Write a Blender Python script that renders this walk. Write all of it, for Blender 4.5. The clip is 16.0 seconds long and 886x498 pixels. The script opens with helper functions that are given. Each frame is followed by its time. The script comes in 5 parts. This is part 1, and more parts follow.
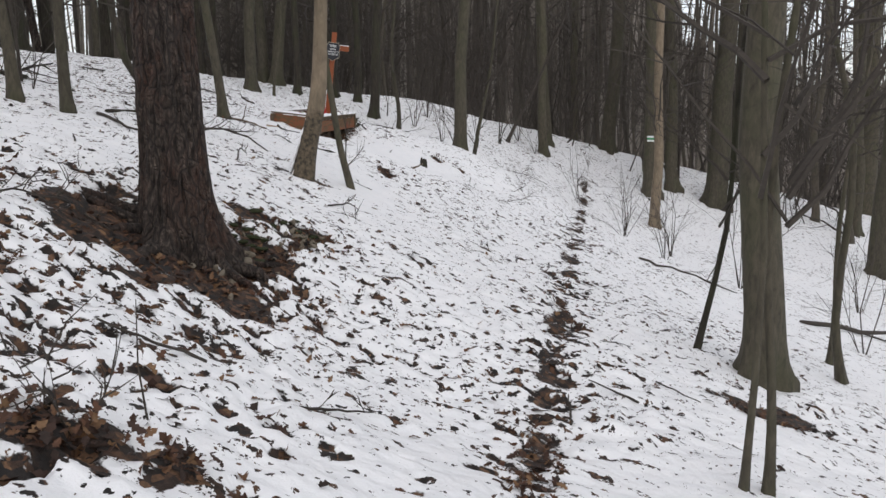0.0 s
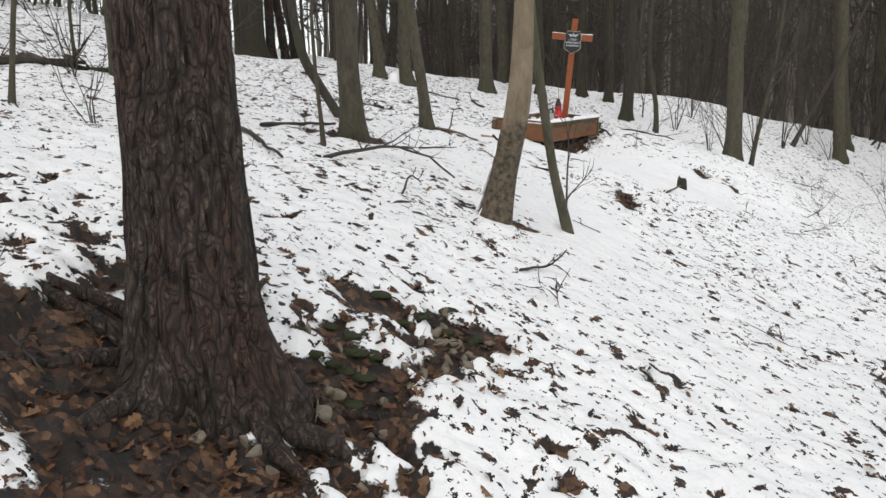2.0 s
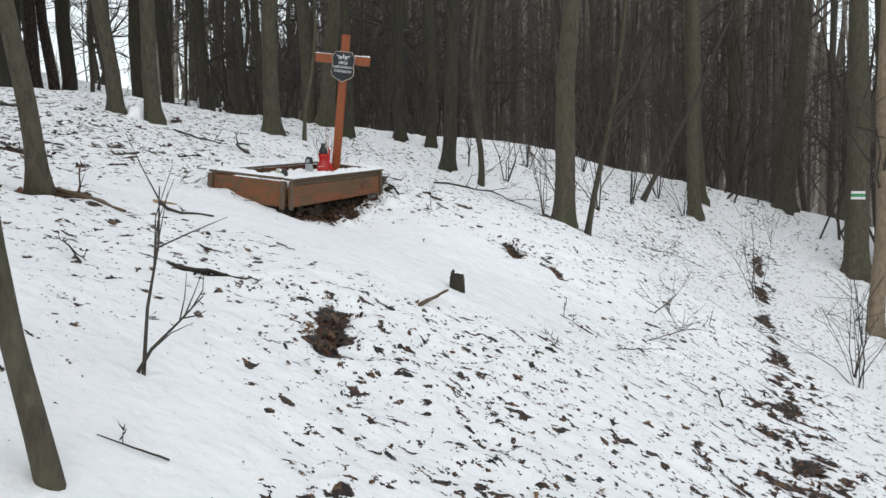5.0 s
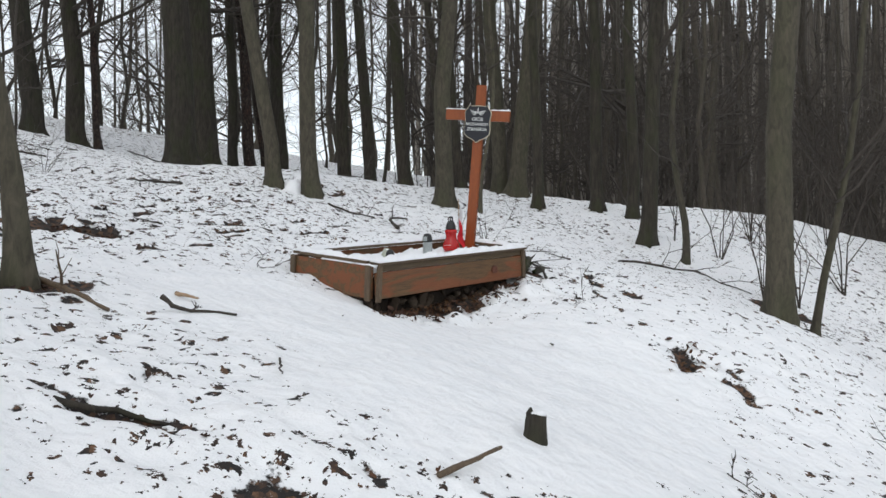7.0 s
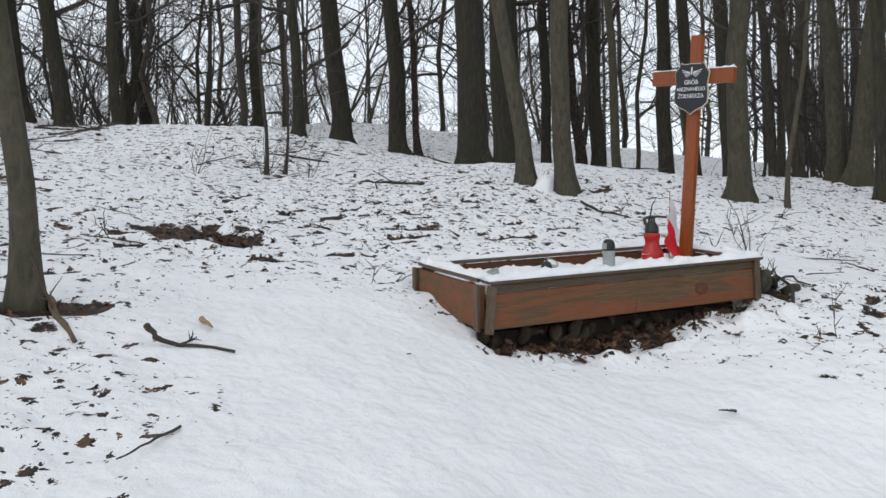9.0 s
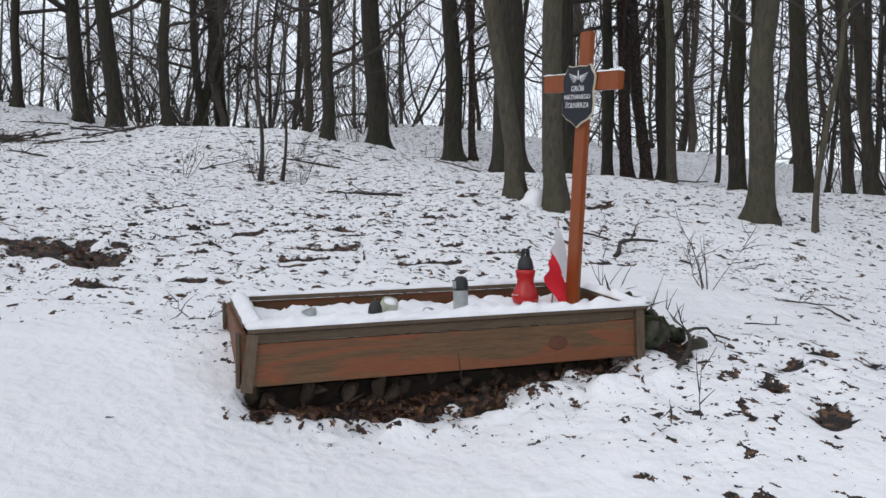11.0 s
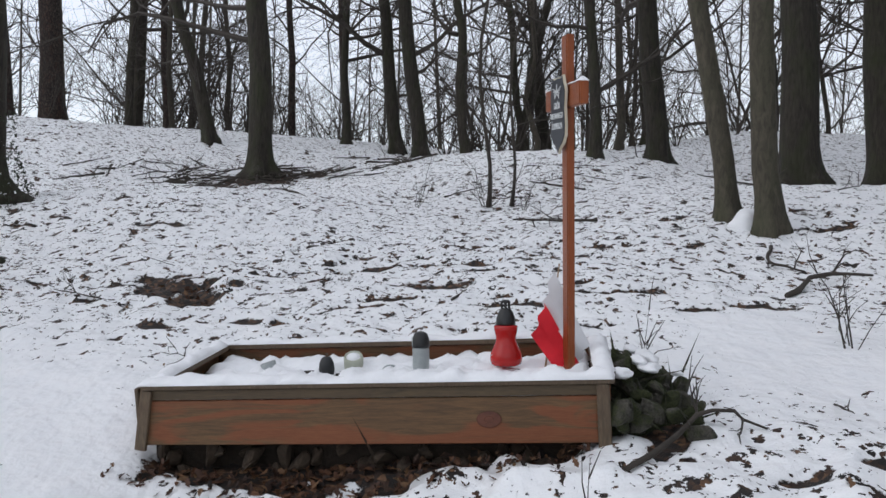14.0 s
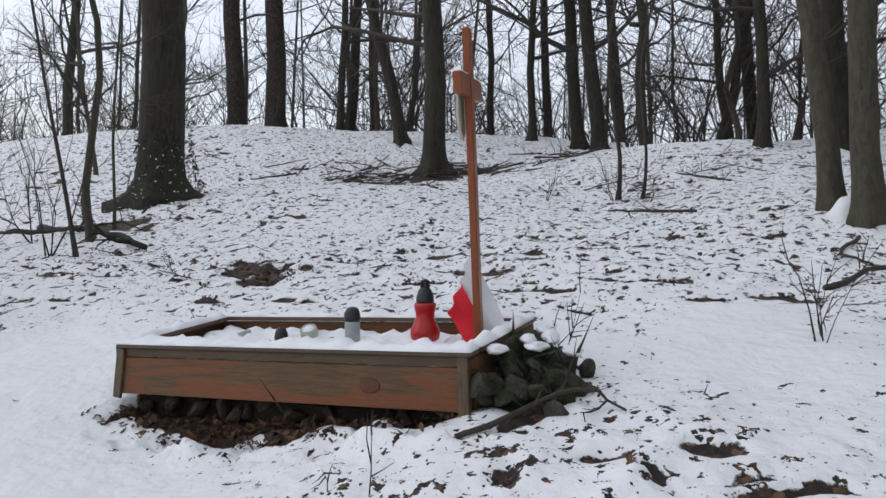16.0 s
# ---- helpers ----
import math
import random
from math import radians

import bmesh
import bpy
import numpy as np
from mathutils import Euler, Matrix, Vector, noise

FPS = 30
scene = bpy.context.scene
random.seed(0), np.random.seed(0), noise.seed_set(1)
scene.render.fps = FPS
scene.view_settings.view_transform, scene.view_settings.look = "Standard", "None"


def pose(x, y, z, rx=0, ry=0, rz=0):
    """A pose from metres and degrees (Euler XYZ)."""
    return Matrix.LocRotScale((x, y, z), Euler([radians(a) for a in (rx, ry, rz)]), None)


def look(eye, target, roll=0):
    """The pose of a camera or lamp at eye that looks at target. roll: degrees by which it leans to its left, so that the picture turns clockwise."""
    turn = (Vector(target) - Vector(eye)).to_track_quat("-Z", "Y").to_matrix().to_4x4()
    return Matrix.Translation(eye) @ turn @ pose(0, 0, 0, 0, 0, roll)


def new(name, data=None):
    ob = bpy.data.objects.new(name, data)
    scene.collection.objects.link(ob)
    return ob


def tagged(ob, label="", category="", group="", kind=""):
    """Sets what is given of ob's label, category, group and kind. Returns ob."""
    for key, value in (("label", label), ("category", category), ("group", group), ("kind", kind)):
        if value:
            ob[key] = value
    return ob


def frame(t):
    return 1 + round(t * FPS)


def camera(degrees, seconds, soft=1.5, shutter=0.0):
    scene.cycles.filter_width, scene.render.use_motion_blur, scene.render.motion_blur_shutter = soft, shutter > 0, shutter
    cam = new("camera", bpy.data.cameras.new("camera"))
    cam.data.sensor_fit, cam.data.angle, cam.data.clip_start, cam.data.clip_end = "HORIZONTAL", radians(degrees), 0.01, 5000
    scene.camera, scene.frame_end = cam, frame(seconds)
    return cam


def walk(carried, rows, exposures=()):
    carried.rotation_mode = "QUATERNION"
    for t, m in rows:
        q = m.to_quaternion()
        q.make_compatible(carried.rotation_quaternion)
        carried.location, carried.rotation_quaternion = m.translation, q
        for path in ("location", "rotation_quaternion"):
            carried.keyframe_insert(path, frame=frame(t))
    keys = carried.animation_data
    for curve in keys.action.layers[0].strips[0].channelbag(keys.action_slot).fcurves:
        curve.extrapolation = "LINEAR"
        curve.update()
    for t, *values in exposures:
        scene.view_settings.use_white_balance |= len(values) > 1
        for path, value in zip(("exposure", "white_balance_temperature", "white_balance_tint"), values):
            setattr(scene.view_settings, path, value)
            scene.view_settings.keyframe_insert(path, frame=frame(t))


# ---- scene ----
cam = camera(56.2, 16.0)
PATH = [
    (0, (0.405, 0.126, 1.599), (0.357, 2.108, 1.331), 0.3),
    (0.5, (0.374, 0.777, 1.649), (-0.19, 2.678, 1.381), -0.4),
    (1, (0.371, 1.343, 1.658), (-0.368, 3.183, 1.394), -0.8),
    (1.5, (0.38, 1.921, 1.698), (-0.315, 3.777, 1.43), -0.7),
    (2, (0.341, 2.53, 1.733), (-0.31, 4.401, 1.463), -0.4),
    (2.5, (0.349, 3.17, 1.77), (-0.263, 5.055, 1.501), -0.4),
    (3, (0.351, 3.8, 1.847), (-0.216, 5.698, 1.575), -0.4),
    (3.5, (0.48, 4.353, 1.883), (0.005, 6.276, 1.61), -0.0),
    (3.7, (0.507, 4.557, 1.883), (0.098, 6.496, 1.612), 0.2),
    (5.8, (0.872, 6.658, 1.903), (0.507, 8.623, 1.848), 0.3),
    (6, (0.907, 6.819, 1.913), (0.458, 8.768, 1.887), 0.3),
    (6.5, (0.943, 7.249, 1.958), (0.261, 9.129, 1.955), 0.2),
    (7, (1.06, 7.739, 1.959), (0.136, 9.512, 1.959), -0.2),
    (7.5, (1.127, 8.179, 1.955), (-0.013, 9.822, 1.953), -0.2),
    (8, (1.199, 8.662, 1.979), (-0.123, 10.163, 1.977), -0.3),
    (8.5, (1.27, 9.151, 2.02), (-0.212, 10.494, 2.018), -0.4),
    (8.7, (1.277, 9.352, 2.016), (-0.264, 10.627, 2.015), -0.4),
    (10.8, (1.471, 11.096, 2.202), (-0.289, 12.044, 2.196), 1.3),
    (11, (1.484, 11.232, 2.201), (-0.283, 12.168, 2.199), 1.5),
    (11.5, (1.446, 11.623, 2.239), (-0.333, 12.538, 2.238), 1.4),
    (12, (1.5, 11.997, 2.277), (-0.303, 12.864, 2.282), 1.4),
    (12.5, (1.459, 12.269, 2.391), (-0.391, 13.03, 2.403), 1.2),
    (13, (1.433, 12.54, 2.422), (-0.473, 13.146, 2.437), 1.1),
    (13.5, (1.485, 12.829, 2.416), (-0.482, 13.192, 2.432), 1.1),
    (14, (1.504, 13.11, 2.397), (-0.496, 13.155, 2.405), 1.1),
    (14.5, (1.572, 13.451, 2.372), (-0.415, 13.221, 2.375), 1.2),
    (15, (1.605, 13.783, 2.364), (-0.348, 13.352, 2.36), 1.2),
    (15.5, (1.573, 14.137, 2.362), (-0.35, 13.587, 2.356), 1.3),
    (16, (1.587, 14.485, 2.361), (-0.339, 13.943, 2.351), 1.5),
]
walk(cam, [(t, look(eye, target, roll)) for t, eye, target, roll in PATH],
     exposures=[(0.0, -0.14, 6750, 12), (0.5, 0.05, 6750, 12), (2.0, 0.15, 6950, 9), (3.7, -0.03, 6600, 6), (6.0, 0.12, 6600, 7), (8.0, -0.06, 6500, 8), (8.5, -0.04, 6500, 8), (11.0, -0.05, 6400, 11), (12.0, -0.05, 6380, 11), (12.6, -0.14, 6360, 11), (14.4, -0.18, 6330, 11), (15.4, -0.2, 6310, 11), (16.0, -0.22, 6300, 11)])

# ---- light: an overcast winter sky ----
SUN_ELEV, SUN_ROT = radians(35), radians(200)
world = bpy.data.worlds.new("overcast_sky")
scene.world = world
world.use_nodes = True
wt = world.node_tree
wt.nodes.clear()
sky = wt.nodes.new("ShaderNodeTexSky")
sky.sky_type, sky.sun_disc, sky.sun_elevation, sky.sun_rotation = "NISHITA", False, SUN_ELEV, SUN_ROT
sky_bg = wt.nodes.new("ShaderNodeBackground")
sky_bg.inputs[1].default_value = 0.05
cloud_bg = wt.nodes.new("ShaderNodeBackground")
cloud_bg.inputs[0].default_value = (0.96, 0.97, 1.0, 1)
cloud_bg.inputs[1].default_value = 0.86
both = wt.nodes.new("ShaderNodeAddShader")
w_out = wt.nodes.new("ShaderNodeOutputWorld")
wt.links.new(sky.outputs[0], sky_bg.inputs[0])
wt.links.new(sky_bg.outputs[0], both.inputs[0])
wt.links.new(cloud_bg.outputs[0], both.inputs[1])
wt.links.new(both.outputs[0], w_out.inputs[0])
sun = new("sun", bpy.data.lights.new("sun", "SUN"))
sun.data.energy, sun.data.angle, sun.data.color = 0.5, radians(40), (1.0, 0.97, 0.92)
sun.matrix_world = look((10, -20, 20), (0, 8, 0))


# ---- materials ----
def mat(name, rough=0.8, metal=0.0):
    m = bpy.data.materials.new(name)
    m.use_nodes = True
    b = m.node_tree.nodes["Principled BSDF"]
    b.inputs["Roughness"].default_value, b.inputs["Metallic"].default_value = rough, metal
    return m, m.node_tree, b


def node(nt, kind, **values):
    n = nt.nodes.new(kind)
    for k, v in values.items():
        n.inputs[k.replace("_", " ")].default_value = v
    return n


def ramp(nt, fac, *stops):
    r = nt.nodes.new("ShaderNodeValToRGB")
    while len(r.color_ramp.elements) < len(stops):
        r.color_ramp.elements.new(0.5)
    for e, (p, c) in zip(r.color_ramp.elements, stops):
        e.position, e.color = p, (*c, 1)
    nt.links.new(fac, r.inputs[0])
    return r.outputs[0]


def coords(nt, sx=1.0, sy=1.0, sz=1.0, kind="Object"):
    tc = nt.nodes.new("ShaderNodeTexCoord")
    mp = nt.nodes.new("ShaderNodeMapping")
    mp.inputs["Scale"].default_value = (sx, sy, sz)
    nt.links.new(tc.outputs[kind], mp.inputs[0])
    return mp.outputs[0]


def noise_tex(nt, vec, scale, detail=4.0, rough=0.6, distort=0.0):
    n = node(nt, "ShaderNodeTexNoise", Scale=scale, Detail=detail, Roughness=rough, Distortion=distort)
    nt.links.new(vec, n.inputs["Vector"])
    return n.outputs["Fac"]


def mixc(nt, fac, a, b, mode="MIX"):
    m = nt.nodes.new("ShaderNodeMix")
    m.data_type, m.blend_type = "RGBA", mode
    for sock, v in ((0, fac), (6, a), (7, b)):
        if isinstance(v, (int, float)):
            m.inputs[sock].default_value = v
        elif isinstance(v, tuple):
            m.inputs[sock].default_value = (*v, 1)
        else:
            nt.links.new(v, m.inputs[sock])
    return m.outputs[2]


def maths(nt, op, a, b=0.0):
    m = nt.nodes.new("ShaderNodeMath")
    m.operation = op
    for i, v in enumerate((a, b)):
        if isinstance(v, (int, float)):
            m.inputs[i].default_value = v
        else:
            nt.links.new(v, m.inputs[i])
    return m.outputs[0]


def bump(nt, bsdf, height, strength=0.5, dist=0.02):
    b = node(nt, "ShaderNodeBump", Strength=strength, Distance=dist)
    nt.links.new(height, b.inputs["Height"])
    nt.links.new(b.outputs[0], bsdf.inputs["Normal"])


def plain(name, colour, rough=0.7, vary=0.25, scale=30.0, relief=0.2, metal=0.0):
    """A colour that varies at two scales, with fine relief."""
    m, nt, b = mat(name, rough, metal)
    v = coords(nt)
    a, c = noise_tex(nt, v, scale), noise_tex(nt, v, scale * 0.12)
    f = maths(nt, "MULTIPLY", maths(nt, "ADD", a, c), 0.5)
    lo, hi = tuple(x * (1 - vary) for x in colour), tuple(min(1, x * (1 + vary)) for x in colour)
    nt.links.new(ramp(nt, f, (0.3, lo), (0.7, hi)), b.inputs["Base Color"])
    if relief:
        bump(nt, b, a, relief, 0.01)
    return m


def bark(name, lo, hi, green, ridge, rough=0.9, random_tone=0.35, algae=0.5):
    """Bark: furrows drawn out along the trunk, patches of algae, a tone per tree."""
    m, nt, b = mat(name, rough)
    v = coords(nt, 1, 1, ridge)
    f = noise_tex(nt, v, 26, 6, 0.65, 0.6)
    g = noise_tex(nt, coords(nt, 1, 1, 0.5), 3.5, 3)
    col = ramp(nt, f, (0.3, lo), (0.72, hi))
    patch = ramp(nt, g, (0.45, (0, 0, 0)), (0.7, (algae,) * 3))
    col = mixc(nt, patch, col, green)
    info = nt.nodes.new("ShaderNodeObjectInfo")
    tone = maths(nt, "ADD", maths(nt, "MULTIPLY", info.outputs["Random"], random_tone), 1 - random_tone / 2)
    grey = nt.nodes.new("ShaderNodeCombineColor")
    for i in range(3):
        nt.links.new(tone, grey.inputs[i])
    nt.links.new(mixc(nt, 1.0, col, grey.outputs[0], "MULTIPLY"), b.inputs["Base Color"])
    bump(nt, b, f, 0.6, 0.012)
    return m


def massed_bark():
    """Bark of far trees that stand in one mesh: a tone per trunk, paled to stand in for haze."""
    m, nt, b = mat("hazy_distant_bark", 0.95)
    g = nt.nodes.new("ShaderNodeNewGeometry")
    tone = ramp(nt, g.outputs["Random Per Island"], (0.0, (0.045, 0.038, 0.032)), (0.5, (0.12, 0.105, 0.086)), (0.85, (0.19, 0.168, 0.14)), (1.0, (0.30, 0.275, 0.245)))
    f = noise_tex(nt, coords(nt, 1, 1, 0.3), 5, 4)
    nt.links.new(mixc(nt, 0.7, tone, ramp(nt, f, (0.3, (0.45, 0.45, 0.42)), (0.7, (1, 1, 1))), "MULTIPLY"), b.inputs["Base Color"])
    return m


def scaly_bark():
    """Thick pine bark: upright plates between dark furrows, reddish where it flakes."""
    m, nt, b = mat("pine_bark", 0.92)
    v = coords(nt, 1, 1, 0.42)
    warp = node(nt, "ShaderNodeTexNoise", Scale=7.0, Detail=3.0)
    nt.links.new(v, warp.inputs["Vector"])
    moved = nt.nodes.new("ShaderNodeVectorMath")
    moved.operation = "MULTIPLY_ADD"
    nt.links.new(warp.outputs["Color"], moved.inputs[0])
    moved.inputs[1].default_value = (0.17, 0.17, 0.12)
    nt.links.new(v, moved.inputs[2])
    cell = node(nt, "ShaderNodeTexVoronoi", Scale=17.0)
    cell.feature = "DISTANCE_TO_EDGE"
    nt.links.new(moved.outputs[0], cell.inputs["Vector"])
    small = node(nt, "ShaderNodeTexVoronoi", Scale=62.0)
    small.feature = "DISTANCE_TO_EDGE"
    nt.links.new(moved.outputs[0], small.inputs["Vector"])
    both = maths(nt, "MINIMUM", cell.outputs["Distance"], maths(nt, "ADD", maths(nt, "MULTIPLY", small.outputs["Distance"], 0.9), 0.05))
    crack = ramp(nt, both, (0.0, (0.0, 0.0, 0.0)), (0.07, (0.45, 0.45, 0.45)), (0.24, (1, 1, 1)))
    fine = noise_tex(nt, coords(nt, 1, 1, 0.45), 48, 6, 0.7)
    red = noise_tex(nt, coords(nt, 1, 1, 0.4), 6, 3)
    plate = ramp(nt, fine, (0.32, (0.014, 0.010, 0.008)), (0.5, (0.062, 0.045, 0.036)), (0.70, (0.21, 0.165, 0.135)))
    plate = mixc(nt, ramp(nt, red, (0.45, (0, 0, 0)), (0.65, (0.7, 0.7, 0.7))), plate, (0.10, 0.046, 0.031))
    col = mixc(nt, crack, (0.014, 0.010, 0.008), plate)
    nt.links.new(col, b.inputs["Base Color"])
    bump(nt, b, maths(nt, "ADD", crack, maths(nt, "MULTIPLY", fine, 0.6)), 1.0, 0.02)
    return m


def wood(name, dark, light, stain, stain_amount, grain_axis=(1.5, 18, 18), rough=0.6):
    m, nt, b = mat(name, rough)
    v = coords(nt, *grain_axis)
    f = noise_tex(nt, v, 3.0, 6, 0.6, 1.2)
    fine = noise_tex(nt, v, 14.0, 4, 0.7)
    big = noise_tex(nt, coords(nt, 1.1, 6, 7), 2.0, 3, 0.5, 1.2)
    col = ramp(nt, f, (0.3, dark), (0.7, light))
    col = mixc(nt, ramp(nt, big, (0.46, (0, 0, 0)), (0.55, (stain_amount,) * 3)), col, stain)
    col = mixc(nt, 0.35, col, ramp(nt, fine, (0.3, tuple(x * 0.5 for x in dark)), (0.7, light)))
    nt.links.new(col, b.inputs["Base Color"])
    bump(nt, b, fine, 0.25, 0.004)
    return m


def ground_material():
    """Thin snow over leaf litter; the attribute 'cover' says how much snow lies there."""
    m, nt, b = mat("snow_over_leaf_litter", 0.75)
    v = coords(nt)
    at = nt.nodes.new("ShaderNodeAttribute")
    at.attribute_name = "cover"
    edge = noise_tex(nt, v, 55, 4, 0.65)
    wide = noise_tex(nt, v, 7, 3)
    dens = nt.nodes.new("ShaderNodeAttribute")
    dens.attribute_name = "litter"
    n1 = noise_tex(nt, v, 12.0, 4, 0.62, 0.25)
    n2 = noise_tex(nt, v, 27.0, 3, 0.6)
    h1 = maths(nt, "SUBTRACT", dens.outputs["Fac"], n1)
    h2 = maths(nt, "SUBTRACT", maths(nt, "SUBTRACT", dens.outputs["Fac"], 0.04), n2)
    hole = maths(nt, "MAXIMUM", h1, h2)
    hole = ramp(nt, maths(nt, "ADD", maths(nt, "MULTIPLY", hole, 11.0), 0.5), (0.2, (0, 0, 0)), (0.75, (1, 1, 1)))
    near = nt.nodes.new("ShaderNodeClamp")
    nt.links.new(maths(nt, "MULTIPLY", maths(nt, "SUBTRACT", 1.0, at.outputs["Fac"]), 4.0), near.inputs[0])
    rag = maths(nt, "ADD", maths(nt, "MULTIPLY", maths(nt, "SUBTRACT", edge, 0.5), 0.7), maths(nt, "MULTIPLY", maths(nt, "SUBTRACT", n1, 0.5), 1.3))
    c = maths(nt, "ADD", at.outputs["Fac"], maths(nt, "MULTIPLY", rag, near.outputs[0]))
    c = maths(nt, "SUBTRACT", c, hole)
    mask = ramp(nt, c, (0.42, (0, 0, 0)), (0.53, (1, 1, 1)))
    leaf = node(nt, "ShaderNodeTexVoronoi", Scale=38.0)
    nt.links.new(v, leaf.inputs["Vector"])
    sep = nt.nodes.new("ShaderNodeSeparateColor")
    nt.links.new(leaf.outputs["Color"], sep.inputs[0])
    # Leaf browns taken near black to include the shade down in the pits.
    litter = ramp(nt, sep.outputs[0], (0.0, (0.008, 0.006, 0.005)), (0.4, (0.022, 0.014, 0.010)), (0.75, (0.07, 0.034, 0.018)), (1.0, (0.19, 0.10, 0.05)))
    litter = mixc(nt, 0.6, litter, ramp(nt, edge, (0.35, (0.1, 0.08, 0.07)), (0.65, (1, 1, 1))), "MULTIPLY")
    snow = ramp(nt, wide, (0.3, (0.85, 0.865, 0.885)), (0.7, (0.90, 0.905, 0.915)))
    nt.links.new(mixc(nt, mask, litter, snow), b.inputs["Base Color"])
    grain = noise_tex(nt, v, 160, 3)
    h = maths(nt, "ADD", maths(nt, "MULTIPLY", mask, 1.0), maths(nt, "MULTIPLY", grain, 0.12))
    h = maths(nt, "ADD", h, maths(nt, "MULTIPLY", noise_tex(nt, v, 20, 2, 0.4), 0.5))
    bump(nt, b, h, 0.85, 0.035)
    return m


SNOW = plain("snow", (0.86, 0.87, 0.89), 0.7, 0.04, 60, 0.3)
GROUND = ground_material()
PINE = scaly_bark()
BEECH = bark("smooth_bark", (0.032, 0.028, 0.019), (0.092, 0.08, 0.056), (0.045, 0.052, 0.022), 0.35)
TAN = bark("tan_bark", (0.13, 0.10, 0.068), (0.27, 0.21, 0.145), (0.085, 0.075, 0.05), 0.4, 0.85, 0.1, 0.5)


def two_tone_bark():
    """Tan bark above, dark lichened bark below a ragged line at knee height."""
    m = TAN.copy()
    m.name = "tan_bark_with_dark_foot"
    nt = m.node_tree
    bs = nt.nodes["Principled BSDF"]
    col = bs.inputs["Base Color"].links[0].from_socket
    sep = nt.nodes.new("ShaderNodeSeparateXYZ")
    nt.links.new(coords(nt), sep.inputs[0])
    h = maths(nt, "ADD", sep.outputs[2], maths(nt, "MULTIPLY", maths(nt, "SUBTRACT", noise_tex(nt, coords(nt), 9, 4), 0.5), 0.7))
    f = ramp(nt, h, (0.48, (1, 1, 1)), (0.62, (0, 0, 0)))
    spot = noise_tex(nt, coords(nt), 32, 4)
    dark = ramp(nt, spot, (0.35, (0.028, 0.023, 0.015)), (0.65, (0.13, 0.10, 0.065)))
    nt.links.new(mixc(nt, f, col, dark), bs.inputs["Base Color"])
    return m


TAN_FOOT = two_tone_bark()
OAK = bark("dark_furrowed_bark", (0.012, 0.010, 0.008), (0.055, 0.046, 0.034), (0.03, 0.036, 0.013), 0.2, 0.95, 0.4, 0.7)
FARTHEST = massed_bark()
FAR = bark("woodland_bark", (0.034, 0.029, 0.023), (0.095, 0.08, 0.062), (0.05, 0.05, 0.03), 0.3, 0.95, 0.7, 0.6)
TWIG = plain("twigs", (0.045, 0.037, 0.03), 0.85, 0.4, 20, 0.2)
BOXWOOD = wood("weathered_pine_boards", (0.062, 0.036, 0.017), (0.185, 0.10, 0.042), (0.25, 0.062, 0.02), 0.8, rough=0.72)
BATTEN = wood("weathered_battens", (0.05, 0.034, 0.02), (0.16, 0.11, 0.065), (0.09, 0.05, 0.025), 0.4, (18, 18, 1.5))
BATTEN_LONG = wood("weathered_upper_board", (0.045, 0.03, 0.015), (0.13, 0.085, 0.04), (0.07, 0.045, 0.025), 0.4)
KNOT = plain("wood_knot", (0.10, 0.03, 0.014), 0.6, 0.4, 40, 0.3)
CROSSWOOD = wood("orange_stained_wood", (0.19, 0.042, 0.009), (0.32, 0.08, 0.016), (0.25, 0.06, 0.013), 0.5, (18, 18, 1.5), 0.42)
PLAQUE = plain("black_enamel", (0.008, 0.011, 0.02), 0.3, 0.2, 10, 0.0)
LETTER = plain("white_paint", (0.72, 0.74, 0.74), 0.5, 0.05, 20, 0.0)
GOLD = plain("pale_gilt_edge", (0.55, 0.5, 0.38), 0.5, 0.1, 20, 0.0)
RED = plain("red_candle_glass", (0.40, 0.008, 0.007), 0.22, 0.2, 18, 0.1)
BLACK = plain("black_plastic", (0.012, 0.013, 0.014), 0.4, 0.3, 30, 0.1)
GREY = plain("frosted_grey_glass", (0.33, 0.36, 0.36), 0.35, 0.25, 25, 0.1)
GREEN_GLASS = plain("pale_green_wax", (0.45, 0.47, 0.38), 0.45, 0.2, 25, 0.2)
STONE = bark("mossy_stone", (0.012, 0.011, 0.010), (0.065, 0.058, 0.05), (0.028, 0.036, 0.007), 1.0, 0.95, 0.7, 1.0)
PALE_STONE = plain("pale_stone", (0.17, 0.145, 0.11), 0.9, 0.4, 40, 0.5)
IVY = plain("ivy_leaves", (0.022, 0.03, 0.012), 0.6, 0.5, 20, 0.2)
MOSS = plain("green_moss", (0.022, 0.028, 0.009), 0.95, 0.5, 90, 0.8)
SOIL = plain("wet_soil", (0.022, 0.015, 0.01), 0.95, 0.5, 40, 0.8)
FLAG_RED = plain("red_cloth", (0.70, 0.016, 0.03), 0.8, 0.08, 30, 0.1)
FLAG_WHITE = plain("white_cloth", (0.80, 0.81, 0.83), 0.8, 0.04, 30, 0.1)
MARK_GREEN = plain("green_trail_paint", (0.05, 0.28, 0.12), 0.7, 0.2, 30, 0.1)
CUT = wood("pale_broken_wood", (0.25, 0.16, 0.09), (0.45, 0.31, 0.19), (0.3, 0.2, 0.12), 0.3)


